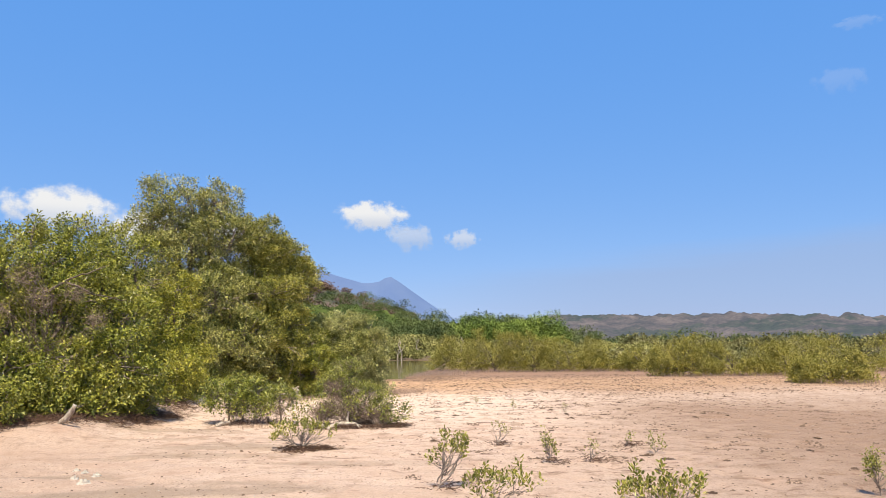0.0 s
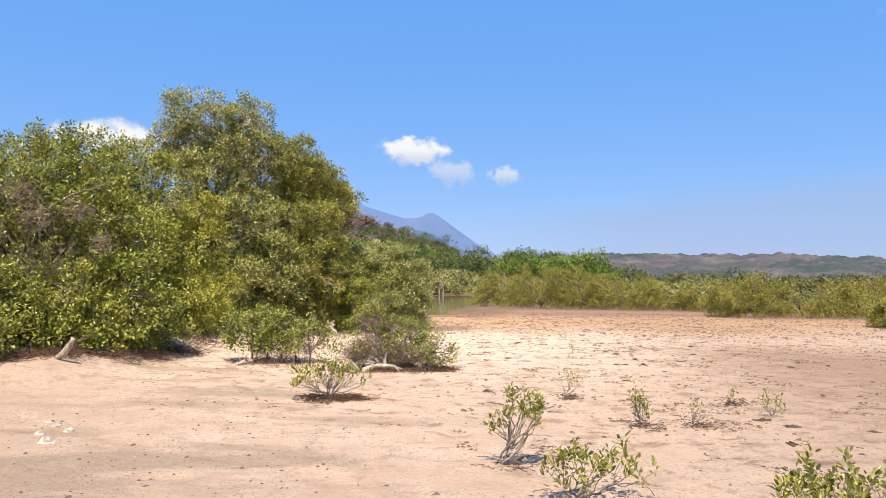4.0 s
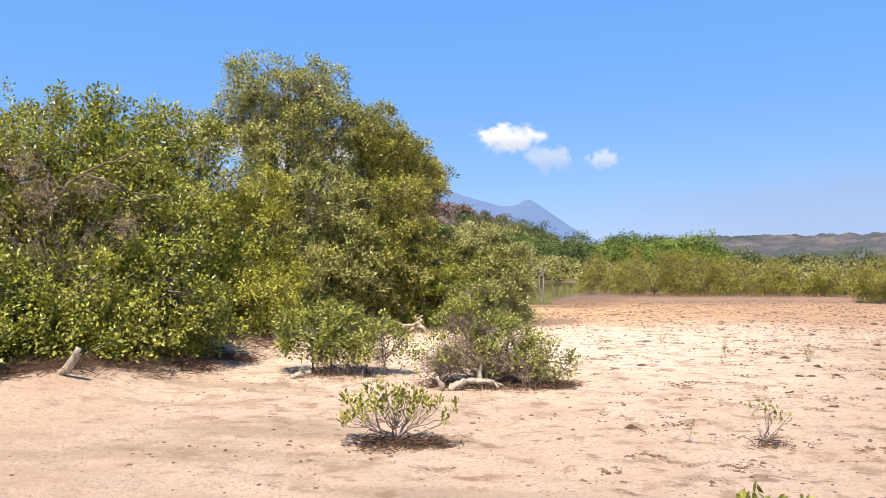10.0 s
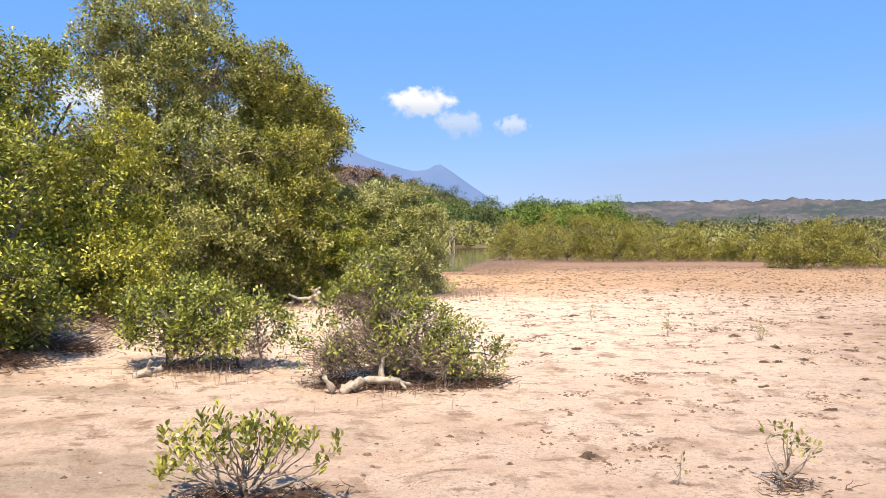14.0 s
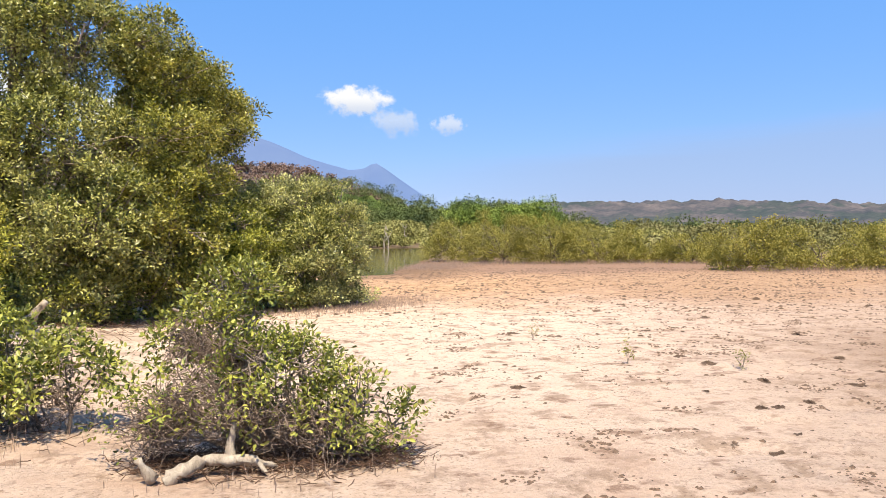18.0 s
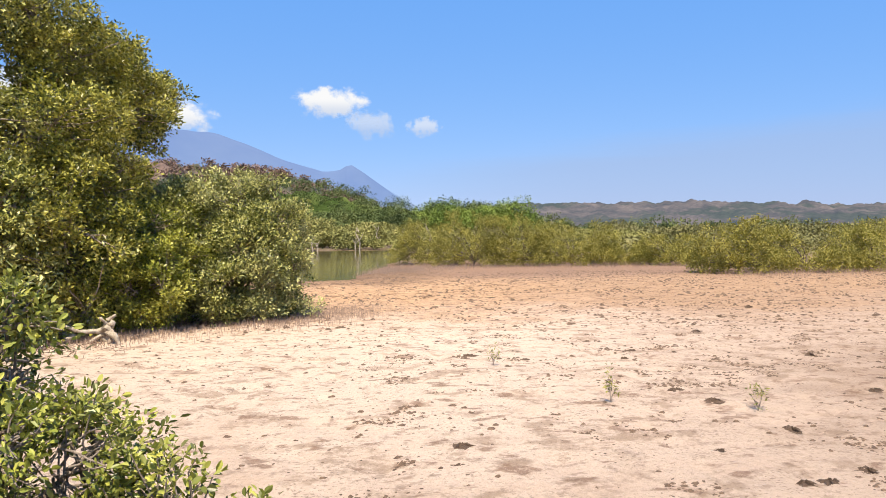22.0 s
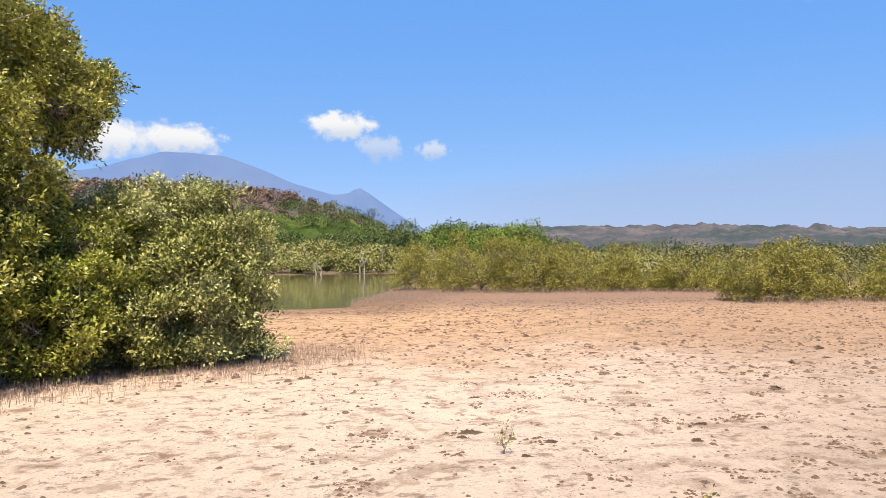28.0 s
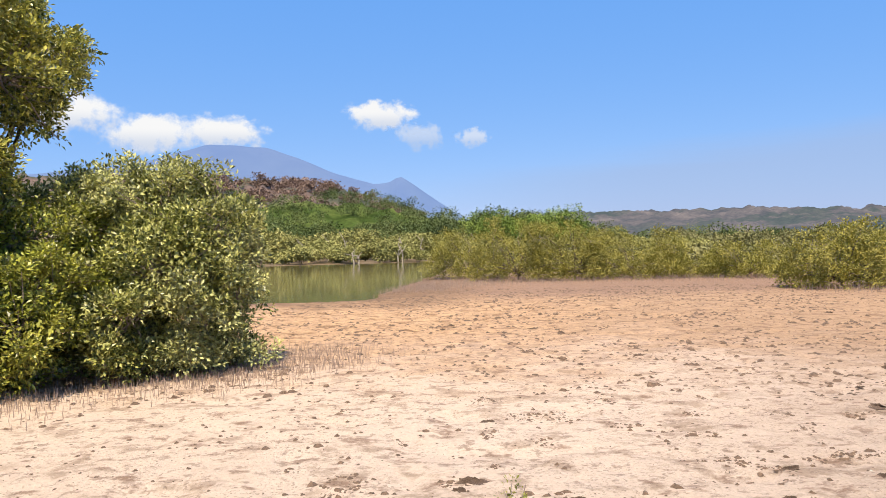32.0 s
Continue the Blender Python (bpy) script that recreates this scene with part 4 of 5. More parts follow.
litter([(-8.3, 3.6, 0.6), (-7.7, 4.2, 0.6), (-7.2, 4.8, 0.6), (-6.8, 5.4, 0.6), (-6.35, 6.1, 0.6), (-6.0, 7.1, 0.6), (-5.8, 8.3, 0.6), (-6.0, 9.8, 0.8)], 3600, 0.42, 111, "rust-brown dead twigs under the thicket")
litter([(-1.2, 6.25, 0.6), (-0.6, 6.25, 0.5), (-1.7, 6.3, 0.4), (-0.2, 6.3, 0.4)], 1500, 0.36, 113, "rust-brown dead twigs under the young bush", 0.1)
litter([(-3.3, 7.2, 0.6), (-3.9, 7.2, 0.4)], 260, 0.6, 115, "dead twigs under the low bush", 0.15)
litter([(-1.75, 2.72, 0.34), (-1.45, 2.7, 0.34), (-1.2, 2.75, 0.3)], 900, 0.36, 119, "dark dead twigs under the wide sapling", 0.06)
litter([(0.72, -0.85, 0.3), (2.33, 1.05, 0.2), (1.74, 3.12, 0.2), (2.9, 1.12, 0.2), (1.2, -1.95, 0.4), (2.85, -2.55, 0.4), (3.86, 2.8, 0.16)], 560, 0.55, 121, "dark dead twigs gathered under the saplings", 0.07)
litter([(-6.5, 13.0, 1.2), (-5.0, 14.2, 1.0)], 500, 0.7, 117, "dead twigs in the thicket's shade")


def lump(seed, flat=0.4, rough=0.5, rings=6, segs=9):
    """An uneven clod of dry mud, about one unit across."""
    r = np.random.default_rng(seed)
    v = [(0, 0, flat * 0.4)]
    for i in range(1, rings + 1):
        for j in range(segs):
            a, s = j / segs * 6.2832, i / rings
            k = 1 + 0.6 * rough * (r.random() - 0.5)
            v.append((0.5 * s * k * math.cos(a) + r.normal(0, 0.035), 0.5 * s * k * math.sin(a) + r.normal(0, 0.035), flat * (1 - s * s) * (0.1 + 1.3 * r.random() ** 1.3) - (0.05 if i == rings else 0)))
    f = [(0, 1 + j, 1 + (j + 1) % segs) for j in range(segs)]
    q = [(1 + i * segs + j, 1 + (i + 1) * segs + j, 1 + (i + 1) * segs + (j + 1) % segs, 1 + i * segs + (j + 1) % segs) for i in range(rings - 1) for j in range(segs)]
    tri = f + [(a, b, c) for a, b, c, d in q] + [(a, c, d) for a, b, c, d in q]
    return np.array(v), np.array(tri)


CLODS = []
for k in range(6):
    v, f = lump(200 + k, 0.5, 1.7, 6, 14)
    CLODS.append(tagged(new("mud_clod", mesh_of("mud_clod", v, f, CLOD)), "crumbled dark brown mud clod on the flat", "clod", "mud clods on the flat"))
SPOTS = [(3.5, 7.65, 0.22), (1.55, 4.78, 0.16), (3.0, 5.19, 0.2), (0.45, 4.7, 0.14), (3.76, 9.95, 0.34), (1.22, 8.75, 0.3), (2.4, 6.3, 0.16), (6.03, 16.0, 0.25), (6.05, 10.9, 0.22),
         (3.96, 8.94, 0.3), (3.63, 10.57, 0.25), (2.4, 12.65, 0.22), (5.84, 15.8, 0.25), (5.7, 15.1, 0.28), (1.72, 13.1, 0.3), (0.94, 18.05, 0.2), (1.94, 14.9, 0.22), (5.53, 9.35, 0.24),
         (4.89, 1.1, 0.26), (7.65, 8.1, 0.24), (3.98, 13.2, 0.2), (3.92, 1.68, 0.3), (6.7, 10.4, 0.26), (5.49, 9.12, 0.2), (2.1, 12.2, 0.2), (2.3, 10.9, 0.16)]
r = np.random.default_rng(210)
for k, (x, y, s) in enumerate([(x, y, s * 0.48) for x, y, s in SPOTS] + [(r.uniform(0.5, 13), r.uniform(-3, 26), 0.04 + 0.11 * r.random() ** 2) for _ in range(240)]):
    m = Matrix.LocRotScale((x, y, on_ground(x, y) - 0.01), Euler((0, 0, r.uniform(0, 6))), (s * r.uniform(1.1, 1.9), s * 1.2, s * r.uniform(0.35, 0.6)))
    if k < 6:
        CLODS[k].matrix_basis = m
    else:
        ob = copy_thing(CLODS[k % 6], m)
        ob.matrix_basis = m


def crumbs(n, seed, material, label, name, s0, s1, x0=-6, x1=14, y0=-9, y1=30, freq=0.9, least=0.3, most=0.65):
    """Countless small bits strewn over the mud."""
    r = np.random.default_rng(seed)
    shape = np.array([(1, 0.1, -0.1), (0.2, 0.9, -0.1), (-0.8, 0.5, -0.1), (-0.6, -0.7, -0.1), (0.5, -0.8, -0.1), (0.35, 0.2, 0.42), (-0.35, -0.1, 0.34)])
    face = np.array([(0, 1, 5), (1, 2, 6), (1, 6, 5), (2, 3, 6), (3, 4, 6), (4, 5, 6), (4, 0, 5)])
    xy = np.stack([r.uniform(x0, x1, n * (3 if freq < 1 else 14)), r.uniform(y0, y1, n * (3 if freq < 1 else 14))], 1)
    xy = xy[fbm(xy[:, 0] * freq, xy[:, 1] * freq, None, 3, seed) > r.uniform(least, most, len(xy))][:n]
    n = len(xy)
    s = r.uniform(s0, s1, n) * r.choice([0.6, 1, 1, 1.8], n)
    a = r.uniform(0, 6.28, n)
    v = shape[None] * s[:, None, None] * r.uniform(0.6, 1.2, (n, 7, 3))
    x = v[:, :, 0] * np.cos(a)[:, None] - v[:, :, 1] * np.sin(a)[:, None]
    y = v[:, :, 0] * np.sin(a)[:, None] + v[:, :, 1] * np.cos(a)[:, None]
    z = ground_height(xy[:, 0], xy[:, 1])[:, None] + v[:, :, 2] - 0.002
    v = np.stack([x + xy[:, :1], y + xy[:, 1:], z], -1)
    f = (np.arange(n)[:, None, None] * 7 + face[None]).reshape(-1, 3)
    return tagged(new(name, mesh_of(name, v.reshape(-1, 3), f, material)), label, "debris", kind="stuff")


crumbs(9500, 301, CLOD, "dark crumbs of dried mud strewn over the flat", "mud_crumbs", 0.006, 0.024, -6, 12, -8, 20)
crumbs(6000, 303, CLOD, "lumps of trodden mud along the damp margin", "mud_crumbs", 0.014, 0.034, -3, 22, 9, 36)
crumbs(9000, 304, CLOD, "dark trodden clots on the rust-brown margin", "mud_crumbs", 0.02, 0.05, -3, 26, 16, 37)
crumbs(11000, 305, CLOD, "crumbled brown patches of hoof-trodden mud", "mud_crumbs", 0.008, 0.026, 0.2, 11, -5, 16, 2.6, 0.66, 0.72)
crumbs(2600, 302, SHELL, "bleached shell chips strewn over the flat", "shell_chips", 0.005, 0.012)


# ---------------------------------------------------------------- driftwood and dead wood
def log(name, runs, label, category="log", material=None):
    """Dead wood: bent tapering limbs, the first one the stem, the others its stubs."""
    top = tagged(new(name), label, category)
    base = np.array(runs[0][0][0], float)
    top.location = base
    for k, (pts, radii, seed) in enumerate(runs):
        r = np.random.default_rng(seed)
        line, rad = [], []
        for (p, q), (a, b) in zip(zip(pts, pts[1:]), zip(radii, radii[1:])):
            line += list(bent(p, q, r, 6, 0.14))[:-1]
            rad += list(np.linspace(a, b, 6))[:-1]
        line.append(np.array(pts[-1], float))
        rad.append(radii[-1])
        line, rad = np.array(line) - base, np.array(rad) * r.uniform(0.85, 1.15, len(rad))
        # closed ends
        line = np.concatenate([[line[0]], line, [line[-1]]])
        rad = np.concatenate([[0.001], rad, [0.001]])
        line[0] -= (line[2] - line[1]) * 0.1
        line[-1] += (line[-2] - line[-3]) * 0.1
        t = Tubes(9)
        t.add(line, rad, 0.16)
        part("stem" if k == 0 else "stub", t.mesh("stem", material or DRIFT), top)
    return top


log("dead_log", [([(-1.5, 5.86, 0.0), (-1.4, 5.93, 0.06), (-1.28, 6.06, 0.09), (-1.02, 6.04, 0.1), (-0.8, 6.08, 0.03)], [0.048, 0.055, 0.036, 0.042, 0.016], 401),
                 ([(-1.58, 5.88, 0.03), (-1.66, 5.84, 0.17)], [0.04, 0.022], 402), ([(-0.95, 6.04, 0.1), (-0.85, 5.98, 0.02)], [0.025, 0.012], 404), ([(-1.1, 6.05, 0.08), (-1.12, 6.07, 0.2), (-1.09, 6.06, 0.34)], [0.04, 0.028, 0.016], 405)],
    "pale crooked dead log lying before the young bush")
log("dead_log", [([(-6.6, 4.95, 0.1), (-6.42, 4.9, 0.34), (-6.2, 4.85, 0.6)], [0.045, 0.055, 0.045], 411)], "leaning bleached stump at the thicket's foot")
log("dead_log", [([(-8.4, 3.9, 0.12), (-7.5, 4.3, 0.16), (-7.0, 4.9, 0.22)], [0.025, 0.03, 0.015], 413), ([(-7.6, 4.25, 0.16), (-7.4, 4.15, 0.32)], [0.016, 0.01], 414)], "bleached branch lying along the thicket's edge")
log("dead_log", [([(-4.0, 6.62, 0.02), (-3.88, 6.72, 0.06), (-3.75, 6.8, 0.08)], [0.045, 0.05, 0.03], 415), ([(-3.88, 6.72, 0.06), (-3.82, 6.66, 0.2)], [0.025, 0.015], 416)], "short bleached driftwood log by the low bush")
log("dead_log", [([(-5.72, 12.3, 0.2), (-5.6, 12.25, 0.5), (-5.38, 12.2, 0.68)], [0.05, 0.06, 0.045], 431), ([(-5.6, 12.25, 0.48), (-5.75, 12.15, 0.42)], [0.04, 0.02], 432)], "short bleached log leaning on the bank")
STUMP = log("dead_stump", [([(-3.591, 14.65, -0.02), (-3.625, 14.65, 0.194), (-3.446, 14.5, 0.324)], [0.0756, 0.0685, 0.0453], 421), ([(-3.625, 14.65, 0.18), (-3.369, 14.35, 0.13), (-3.268, 14.3, -0.02)], [0.0526, 0.0453, 0.0306], 422),
                   ([(-3.625, 14.65, 0.166), (-3.913, 14.45, 0.18), (-4.126, 14.35, 0.295)], [0.0453, 0.0343, 0.0233], 423), ([(-3.625, 14.65, 0.13), (-3.845, 14.35, -0.02)], [0.0379, 0.0233], 424), ([(-3.548, 14.6, 0.23), (-3.625, 14.45, 0.403)], [0.0379, 0.0233], 425),
                   ([(-3.735, 14.62, 0.158), (-3.522, 14.5, 0.245), (-3.454, 14.48, 0.144), (-3.489, 14.4, -0.02)], [0.0428, 0.049, 0.0392, 0.0245], 426), ([(-3.607, 14.65, 0.216), (-3.565, 14.6, 0.36), (-3.438, 14.6, 0.432)], [0.0428, 0.0367, 0.0196], 427),
                   ([(-4.032, 14.5, 0.144), (-4.16, 14.4, 0.072), (-4.288, 14.3, -0.02)], [0.0367, 0.0294, 0.0171], 428)],
    "bleached forked mangrove stump with arched roots", "stump")
STUMP.location += Vector((-0.33, 0.7, 0))

for k, (x, y, s) in enumerate([(-3.64, -0.27, 0.12), (-3.75, 0.35, 0.09), (-3.95, 0.15, 0.08), (-4.2, 0.75, 0.07), (-4.02, 0.6, 0.08)]):
    v, f = lump(440 + k, 0.18, 0.9)
    ob = new("pale_stone", mesh_of("pale_stone", v * [s * 1.6, s * 1.2, s * 2.6], f, SHELL))
    ob.location = (x, y, on_ground(x, y))
    tagged(ob, "bleached chunk of coral or shell on the mud", "stone", "pale chunks on the mud")

# ---------------------------------------------------------------- distance
def far_wood(name, spots, leaf, size, each, label, seed, category="scrub", trunks=True, wide=0.85):
    """Many far crowns as one mass of leaf clumps."""
    r = np.random.default_rng(seed)
    all_p, all_w = [], []
    t = Tubes(4)
    for x, y, rad, h, *foot in spots:
        foot = foot[0] if foot else 0.0
        n = max(24, int(each * rad))
        lobe = np.clip(r.normal(0, 0.36, (5, 3)), -0.5, 0.5) * [1, 1, 0.55]
        k = r.integers(0, 5, n)
        d = unit(r.normal(size=(n, 3)))
        d[:, 2] = np.where(d[:, 2] < -0.5, -d[:, 2], d[:, 2])
        size_of = r.uniform(0.35, 0.62, 5)
        q = lobe[k] + d * size_of[k][:, None] * r.uniform(0.75, 1.0, (n, 1))
        q[:, 2] = np.maximum(q[:, 2], -1)
        all_p.append(np.array([x, y, foot + h * 0.5]) + q * [rad, rad, h * 0.5])
        all_w.append(unit(d + [0, 0, 0.4] + r.normal(0, 0.4, (n, 3))))
        if trunks:
            t.add(bent((x, y, -0.1), (x + r.normal(0, 0.3), y, h * 0.6), r, 4), np.linspace(0.02, 0.01, 4) * h)
    p, w = np.concatenate(all_p), np.concatenate(all_w)
    pos, way, up = leaves_on(p, w, 3, size, r, size * 1.2)
    top = tagged(new(name), label, category, kind="stuff")
    part("foliage", leaf_mesh("foliage", pos, unit(way + r.normal(0, 0.7, way.shape)), up, size, leaf, wide, r), top)
    if trunks:
        tagged(part("trunk_mass", t.mesh("trunk_mass", BARK), top), kind="stuff")
    return top


def scatter(n, x0, x1, y0, y1, r0, r1, h0, h1, seed, wet=False, low=0):
    r = np.random.default_rng(seed)
    out = []
    while len(out) < n:
        y = r.uniform(y0, y1)
        x = r.uniform(x0, x1)
        if y < low + 6 + 0.1 * x or not wet and pond_depth(np.array([x]), np.array([y]))[0] > -0.12:
            continue
        k = r.random()
        out.append((x, y, r0 + (r1 - r0) * k, (h0 + (h1 - h0) * k) * r.uniform(0.6, 1.15)))
    return out


far_wood("marsh_scrub", scatter(60, 5, 45, 46, 56, 1.2, 2.0, 1.0, 1.6, 95), LEAF_FAR, 0.12, 170, "low olive scrub behind the waterside bushes", 96, trunks=False)
far_wood("marsh_scrub", scatter(190, 4, 70, 49, 112, 1.4, 2.6, 1.0, 1.7, 81), LEAF_FAR, 0.24, 55, "dull olive mangrove scrub across the marsh", 82, trunks=False)
far_wood("marsh_scrub", scatter(130, -50, 40, 100, 126, 1.2, 2.4, 1.4, 3.2, 83, low=98), LEAF_BANK, 0.34, 150, "olive mangrove scrub on the pond's far bank", 84, trunks=False)
far_wood("marsh_scrub", scatter(120, -60, 0, 124, 170, 1.9, 3.6, 3.6, 6.4, 91), LEAF_BANK, 0.44, 70, "grey-olive scrub behind the pond", 92, trunks=False)
far_wood("marsh_scrub", scatter(110, 2, 110, 126, 175, 1.8, 3.4, 3.0, 4.6, 93), LEAF_FAR, 0.42, 44, "low grey-olive scrub across the marsh", 94, trunks=False)
far_wood("woodland", scatter(100, -80, 32, 172, 240, 3.5, 7.5, 8, 12.5, 85), LEAF_WOOD, 0.46, 60, "deep green woodland behind the marsh", 86, "woodland", False)
far_wood("woodland", scatter(34, 9, 29, 163, 175, 3.2, 5.2, 8.5, 11.4, 87), LEAF_LIME, 0.4, 80, "bright green stand of trees", 88, "woodland", False)
far_wood("woodland", scatter(200, 24, 230, 190, 300, 2.5, 5.5, 4.5, 8.0, 89), LEAF_WOOD, 0.46, 22, "low dark green woodland on the plain", 90, "woodland", False)


def snag(x, y, height, seed):
    """A standing dead tree with a few broken limbs."""
    r = np.random.default_rng(seed)
    runs = [([(x, y, -0.2), (x + r.normal(0, 0.25), y, height * 0.35), (x + r.normal(0, 0.5), y, height * 0.7), (x + r.normal(0, 0.8), y, height)], [0.1, 0.075, 0.05, 0.02], seed)]
    for k in range(3):
        z = height * r.uniform(0.35, 0.85)
        a = r.uniform(0, 6.28)
        runs.append(([(x, y, z), (x + math.cos(a) * 0.25, y + math.sin(a) * 0.2, z + 0.25), (x + math.cos(a) * 0.45, y + math.sin(a) * 0.3, z + 0.6)], [0.05, 0.035, 0.015], seed + k + 1))
    return log("dead_tree", runs, "bleached dead tree standing in the marsh", "dead tree")


for k, (x, y, height) in enumerate([(-4.4, 109.5, 3.4), (-4.9, 109.3, 2.4), (-10.6, 107, 2.0), (-10.1, 107.5, 1.3), (-13.5, 120, 4.6), (2.5, 118, 3.6), (6, 125, 4.0), (-20, 118, 3.6), (-2, 124, 4.0), (-17, 126, 4.4)]):
    snag(x, y, height, 500 + k * 7)


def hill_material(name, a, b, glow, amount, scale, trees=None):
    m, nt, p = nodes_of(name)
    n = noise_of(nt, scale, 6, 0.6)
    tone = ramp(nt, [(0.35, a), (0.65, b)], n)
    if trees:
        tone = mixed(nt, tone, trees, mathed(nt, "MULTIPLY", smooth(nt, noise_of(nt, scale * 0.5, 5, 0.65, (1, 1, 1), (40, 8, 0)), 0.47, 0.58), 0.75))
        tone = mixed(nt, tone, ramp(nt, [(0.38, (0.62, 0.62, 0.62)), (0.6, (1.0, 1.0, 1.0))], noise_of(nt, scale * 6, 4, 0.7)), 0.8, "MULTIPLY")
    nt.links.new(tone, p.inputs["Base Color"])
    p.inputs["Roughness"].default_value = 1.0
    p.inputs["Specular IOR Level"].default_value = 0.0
    # emission here paints distance haze onto the slope
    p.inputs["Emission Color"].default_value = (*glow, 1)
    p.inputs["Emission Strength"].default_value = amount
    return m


def ridge(name, material, label, dist, depth, outline, seed, rough=0.08, steps=160, rows=14, canopy=0.0, grain=9.0):
    """A far range of hills: azimuth and elevation of its skyline, built as a real slope."""
    az0, az1 = outline[0][0], outline[-1][0]
    az = np.linspace(az0, az1, steps)
    el = np.interp(az, [o[0] for o in outline], [o[1] for o in outline])
    top = dist * np.tan(np.radians(el)) + 1.6
    v, f = [], []
    for j in range(rows * 2 + 1):
        s = (j - rows) / rows
        k = 1 - abs(s) ** 1.3
        d = dist + s * depth
        a = np.radians(az)
        wob = 1 + rough * (fbm(az * 0.9 + seed, np.full_like(az, j * 0.45), None, 4, seed) - 0.5) * (2.0 if s != 0 else 0.6)
        z = top * k * wob - 2
        if canopy:      # tree crowns that cover the slope
            z = z + canopy * np.clip(k * 3, 0, 1) * (np.abs(fbm(d * np.sin(a) / grain, d * np.cos(a) / grain, None, 3, seed + 9) - 0.5) * 4 - 0.6)
        v.append(np.stack([d * np.sin(a), d * np.cos(a), z], 1))
    v = np.concatenate(v)
    i = (np.arange(rows * 2)[:, None] * steps + np.arange(steps - 1)[None]).ravel()
    f = np.stack([i, i + 1, i + steps + 1, i + steps], 1)
    return tagged(new(name, mesh_of(name, v, f, material, flat=False)), label, "hills", kind="structure")


# blue glow that stands in for the air's haze on far slopes
HAZE_GLOW = (0.26, 0.42, 0.78)
# bluish base plus strong glow: the mountain's haze is all in its material
MOUNT = hill_material("haze_painted_blue_mountain", (0.036, 0.045, 0.08), (0.05, 0.06, 0.09), HAZE_GLOW, 0.38, 0.004)
# both scrub hills get a weaker share of the painted haze glow
HILL = hill_material("dry_brown_scrub_hill", (0.112, 0.076, 0.0544), (0.176, 0.116, 0.084), HAZE_GLOW, 0.0434, 0.04, (0.06, 0.072, 0.028))
HILL_FAR = hill_material("haze_painted_scrub_hill", (0.055, 0.05, 0.042), (0.135, 0.108, 0.088), HAZE_GLOW, 0.08, 0.03, (0.036, 0.046, 0.025))
SLOPE = hill_material("green_wooded_slope", (0.05, 0.08, 0.02), (0.13, 0.16, 0.045), HAZE_GLOW, 0.0, 0.06, (0.03, 0.055, 0.014))
ridge("backdrop", MOUNT, "blue mountain range on the horizon, its haze painted as glow", 3900, 500,
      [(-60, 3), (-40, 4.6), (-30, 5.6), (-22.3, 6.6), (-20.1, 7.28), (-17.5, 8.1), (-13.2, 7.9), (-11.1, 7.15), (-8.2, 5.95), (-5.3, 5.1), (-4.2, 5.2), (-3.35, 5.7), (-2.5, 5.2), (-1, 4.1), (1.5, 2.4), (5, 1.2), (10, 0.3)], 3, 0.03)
BROWN_RIDGE = [(-60, 5.0), (-30, 5.8), (-13, 5.6), (-10, 5.3), (-7.5, 4.8), (-5, 4.0), (-2, 2.6), (2, 1.2), (8, 0.2)]
PLAIN_HILLS = [(2, 0.7), (6, 2.2), (10.3, 2.65), (16.6, 2.5), (22.6, 2.5), (28.2, 2.3), (33.6, 2.0), (45, 1.6), (60, 1.2)]
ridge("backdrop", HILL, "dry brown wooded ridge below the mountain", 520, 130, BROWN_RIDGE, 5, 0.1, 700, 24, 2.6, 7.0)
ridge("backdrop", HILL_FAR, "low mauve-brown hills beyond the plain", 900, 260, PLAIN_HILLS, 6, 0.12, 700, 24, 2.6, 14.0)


WOOD_SLOPE = [(-60, 3.4), (-13, 3.9), (-9, 4.0), (-5, 3.7), (-2.5, 3.2), (0, 2.6), (3.4, 2.1), (7, 1.9), (9.5, 1.4), (12, 0.9), (18, 0.1)]
ridge("backdrop", SLOPE, "green wooded slope rising behind the marsh", 300, 80, WOOD_SLOPE, 9, 0.1, 400, 14, 1.6, 6.0)
r = np.random.default_rng(141)
slope_spots = []
for _ in range(230):
    az, s = r.uniform(-24, 13), -(r.random() ** 1.2) * 0.9
    top = 300 * math.tan(radians(np.interp(az, [o[0] for o in WOOD_SLOPE], [o[1] for o in WOOD_SLOPE]))) + 1.6
    d = 300 + s * 80
    slope_spots.append((d * math.sin(radians(az)), d * math.cos(radians(az)), r.uniform(3, 6.5), r.uniform(4.5, 9), max(0, top * (1 - abs(s) ** 1.3) - 3)))
far_wood("hill_woodland", slope_spots, LEAF_WOOD, 0.5, 15, "deep green trees on the rising slope", 142, "woodland", False)


brown_spots = []
for _ in range(170):
    az, q = r.uniform(-26, 4), -(r.random() ** 1.4) * 0.75
    top = 520 * math.tan(radians(np.interp(az, [o[0] for o in BROWN_RIDGE], [o[1] for o in BROWN_RIDGE]))) + 1.6
    d = 520 + q * 130
    brown_spots.append((d * math.sin(radians(az)), d * math.cos(radians(az)), r.uniform(4, 9), r.uniform(3.5, 6.5), max(0, top * (1 - abs(q) ** 1.3) - 3)))
far_wood("hill_scrub", brown_spots, LEAF_BROWN, 1.3, 9, "leafless brown scrub on the dry ridge", 144, "scrub", False)


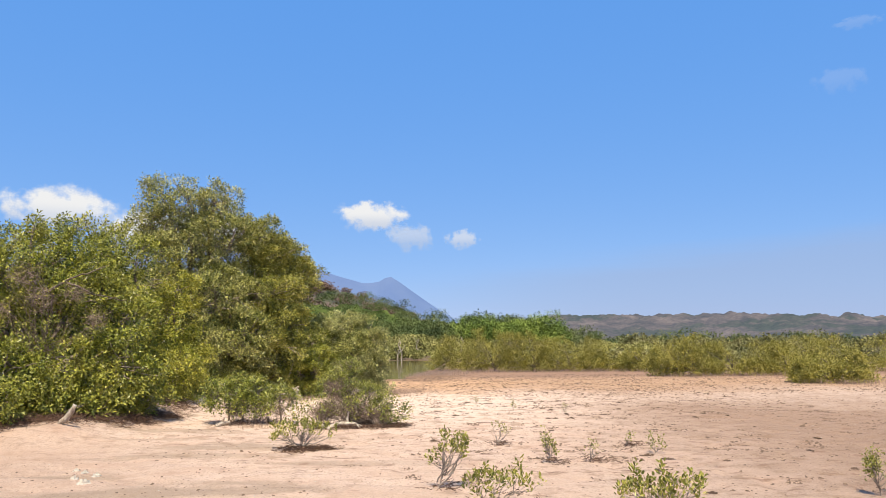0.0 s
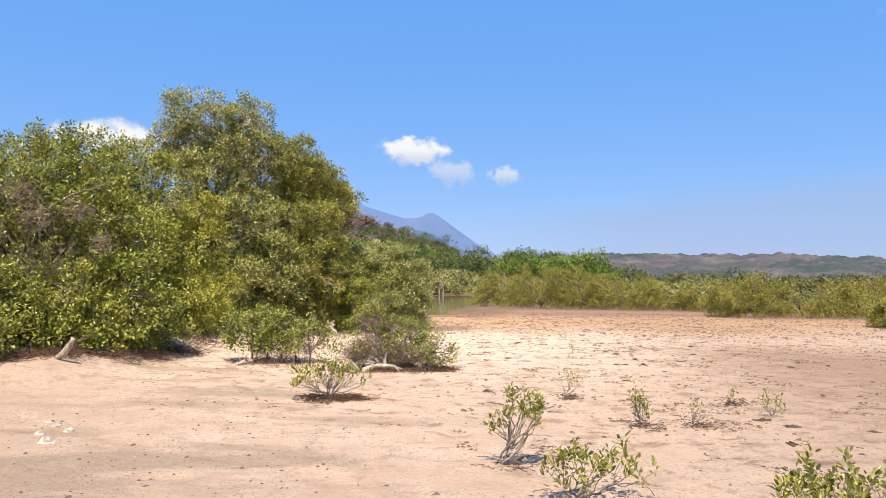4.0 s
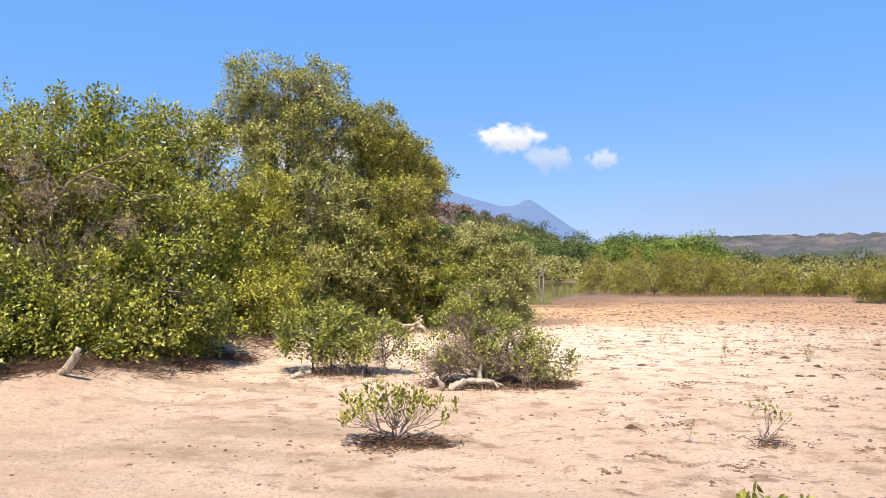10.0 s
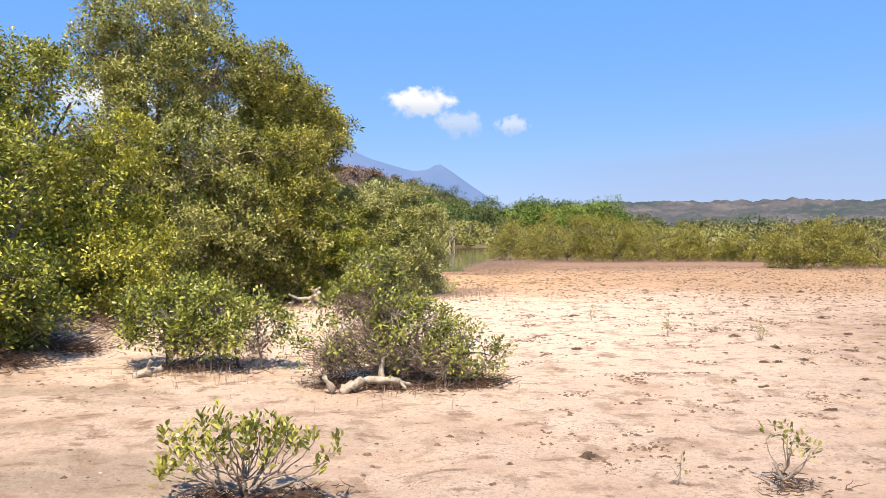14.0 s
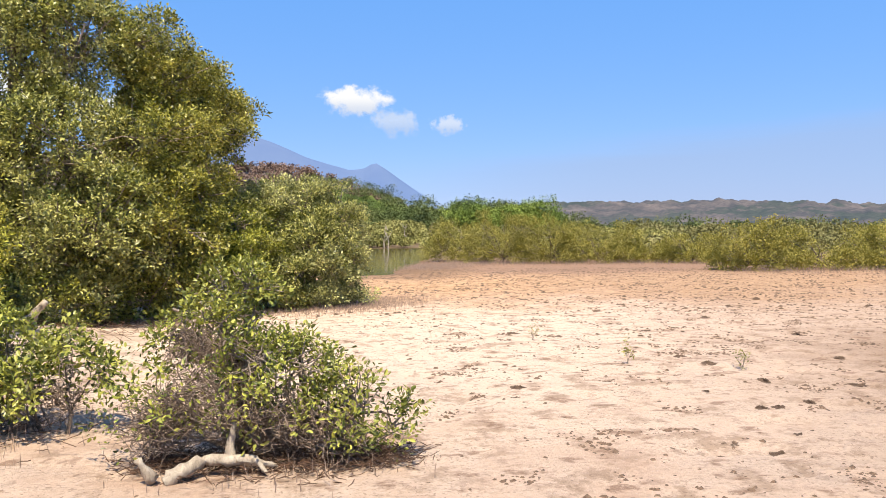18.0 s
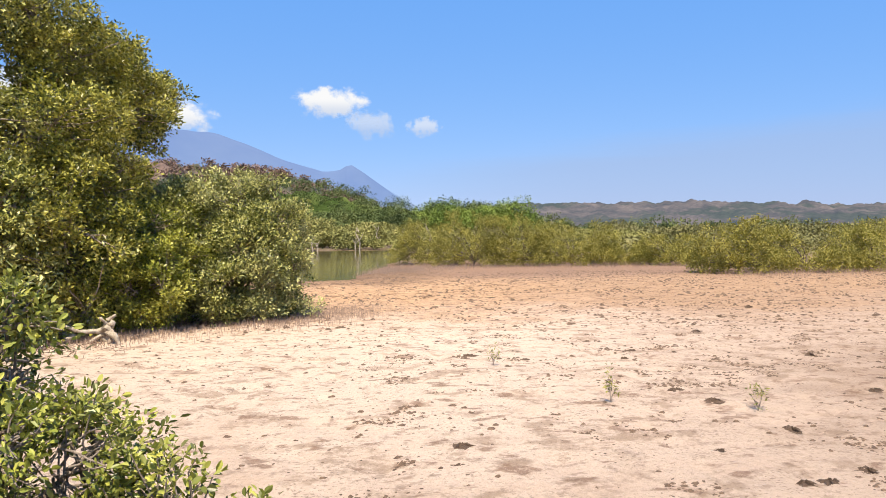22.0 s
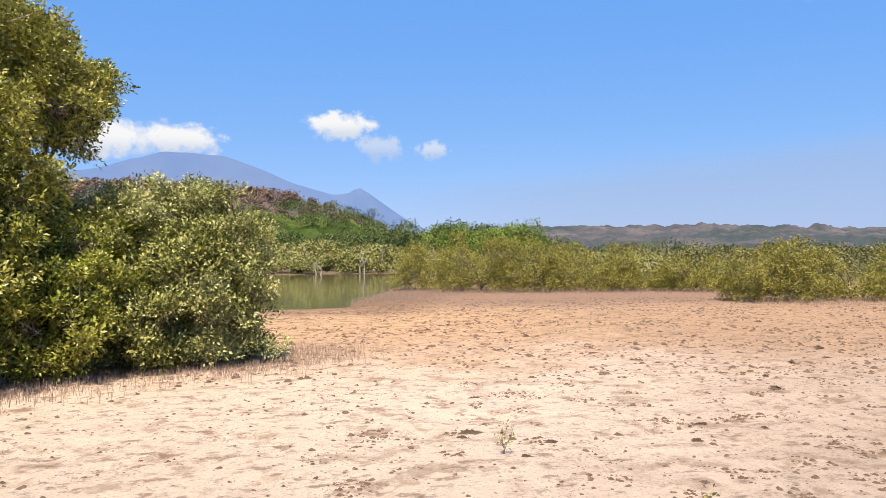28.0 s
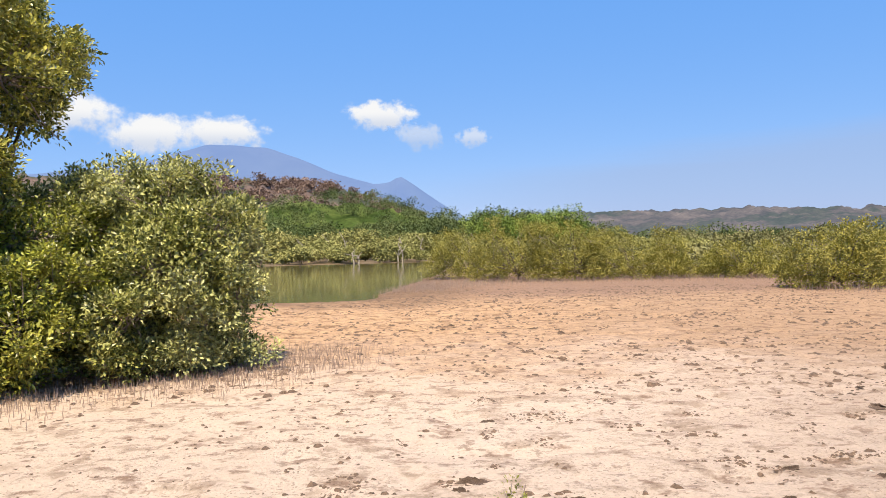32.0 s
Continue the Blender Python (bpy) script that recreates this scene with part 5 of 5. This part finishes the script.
def cloud_material(seed, thick=1.0):
    m, nt, p = nodes_of("cumulus_cloud")
    tc = nt.nodes.new("ShaderNodeTexCoord")
    ln = nt.nodes.new("ShaderNodeVectorMath")
    ln.operation = "LENGTH"
    nt.links.new(tc.outputs["Object"], ln.inputs[0])
    sep = nt.nodes.new("ShaderNodeSeparateXYZ")
    nt.links.new(tc.outputs["Object"], sep.inputs["Vector"])
    n = noise_of(nt, 2.2, 7, 0.58, (1.6, 1, 0.8), (seed * 3.7, 0, 0))
    d = mathed(nt, "ADD", ln.outputs["Value"], mathed(nt, "MULTIPLY", mathed(nt, "SUBTRACT", n, 0.5), 1.5))
    cover = mathed(nt, "SUBTRACT", 1.0, smooth(nt, d, 0.35, 0.85))
    cover = mathed(nt, "MULTIPLY", cover, mathed(nt, "SUBTRACT", 1.0, smooth(nt, ln.outputs["Value"], 0.75, 1.0)))
    em, tr, mx = nt.nodes.new("ShaderNodeEmission"), nt.nodes.new("ShaderNodeBsdfTransparent"), nt.nodes.new("ShaderNodeMixShader")
    # sunlit top and shaded underside of the cloud painted into its glow
    nt.links.new(mixed(nt, (0.72, 0.78, 0.9), (1.0, 1.0, 1.0), smooth(nt, sep.outputs["Z"], -0.5, 0.2)), em.inputs["Color"])
    em.inputs["Strength"].default_value = 0.95
    nt.links.new(mathed(nt, "MULTIPLY", cover, thick), mx.inputs["Fac"])
    nt.links.new(tr.outputs["BSDF"], mx.inputs[1])
    nt.links.new(em.outputs["Emission"], mx.inputs[2])
    nt.links.new(mx.outputs["Shader"], nt.nodes["Material Output"].inputs["Surface"])
    return m


def cloud(az, el, wide, high, seed, strength=0.95, thick=1.0):
    """A bank of cloud far away: angles in degrees."""
    dist = 4300
    a, e = radians(az), radians(el)
    pos = Vector((dist * math.sin(a) * math.cos(e), dist * math.cos(a) * math.cos(e), dist * math.sin(e)))
    u = np.linspace(-1, 1, 13)
    X, Z = np.meshgrid(u, u)
    Y = 0.15 * (X ** 2 + Z ** 2)
    i = (np.arange(12)[:, None] * 13 + np.arange(12)[None]).ravel()
    m = cloud_material(seed, thick)
    m.node_tree.nodes["Emission"].inputs["Strength"].default_value = strength * 0.6
    ob = new("backdrop", mesh_of("cloud", np.stack([X.ravel(), Y.ravel(), Z.ravel()], 1), np.stack([i, i + 1, i + 14, i + 13], 1), m, flat=False))
    ob.location, ob.rotation_euler = pos, (0, 0, -a)
    ob.scale = (dist * math.tan(radians(wide / 2)), 200, dist * math.tan(radians(high / 2)))
    ob.visible_shadow = False
    return tagged(ob, "small white fair-weather cloud", "cloud", kind="structure")


cloud(-4.7, 10.3, 7.2, 3.2, 1)
cloud(-1.6, 8.7, 5.5, 2.8, 2, 0.85, 0.5)
cloud(2.4, 8.5, 3.4, 2.0, 3, 0.9, 0.6)
cloud(-16.5, 9.0, 9.0, 3.6, 4)
cloud(-21.5, 8.8, 9.0, 4.0, 5)
cloud(-27.0, 10.0, 9.5, 4.2, 6)
cloud(31.4, 21.5, 4, 1.2, 10, 0.9, 0.12)
cloud(30.1, 18.0, 4.5, 2.4, 11, 0.9, 0.1)


def glowing_haze_sheet():
    """An upright glowing sheet that paints thin milky haze far over the plain, with one long soft sloping upper edge.
    """
    m, nt, p = nodes_of("milky_haze_glow")
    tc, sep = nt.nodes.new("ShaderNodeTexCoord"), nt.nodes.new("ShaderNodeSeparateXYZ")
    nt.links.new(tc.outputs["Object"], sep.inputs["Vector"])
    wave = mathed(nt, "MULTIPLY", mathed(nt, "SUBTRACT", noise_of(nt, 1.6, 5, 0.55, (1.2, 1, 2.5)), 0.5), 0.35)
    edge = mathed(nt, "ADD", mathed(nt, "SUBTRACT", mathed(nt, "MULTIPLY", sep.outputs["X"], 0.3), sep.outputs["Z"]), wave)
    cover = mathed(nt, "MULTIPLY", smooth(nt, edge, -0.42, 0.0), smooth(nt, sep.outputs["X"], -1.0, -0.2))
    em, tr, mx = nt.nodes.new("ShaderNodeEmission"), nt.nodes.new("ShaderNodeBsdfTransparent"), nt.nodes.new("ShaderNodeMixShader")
    # pale emission, faded by the mask, lightens the sky behind
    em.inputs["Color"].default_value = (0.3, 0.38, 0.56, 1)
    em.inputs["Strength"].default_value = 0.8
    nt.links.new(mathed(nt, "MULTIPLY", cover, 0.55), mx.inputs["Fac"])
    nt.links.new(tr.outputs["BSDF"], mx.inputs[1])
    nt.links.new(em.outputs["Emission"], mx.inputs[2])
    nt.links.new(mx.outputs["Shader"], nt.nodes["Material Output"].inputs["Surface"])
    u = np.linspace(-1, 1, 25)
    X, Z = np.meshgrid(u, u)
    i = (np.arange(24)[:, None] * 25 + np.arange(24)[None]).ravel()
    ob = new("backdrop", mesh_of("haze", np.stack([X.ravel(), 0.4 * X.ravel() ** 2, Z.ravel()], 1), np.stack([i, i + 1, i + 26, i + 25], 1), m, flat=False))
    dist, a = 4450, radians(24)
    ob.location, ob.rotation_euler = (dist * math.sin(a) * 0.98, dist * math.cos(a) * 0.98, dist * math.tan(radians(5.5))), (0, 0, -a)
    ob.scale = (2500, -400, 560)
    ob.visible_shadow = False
    return tagged(ob, "glowing sheet that paints thin milky haze over the plain", "haze", kind="structure")


glowing_haze_sheet()
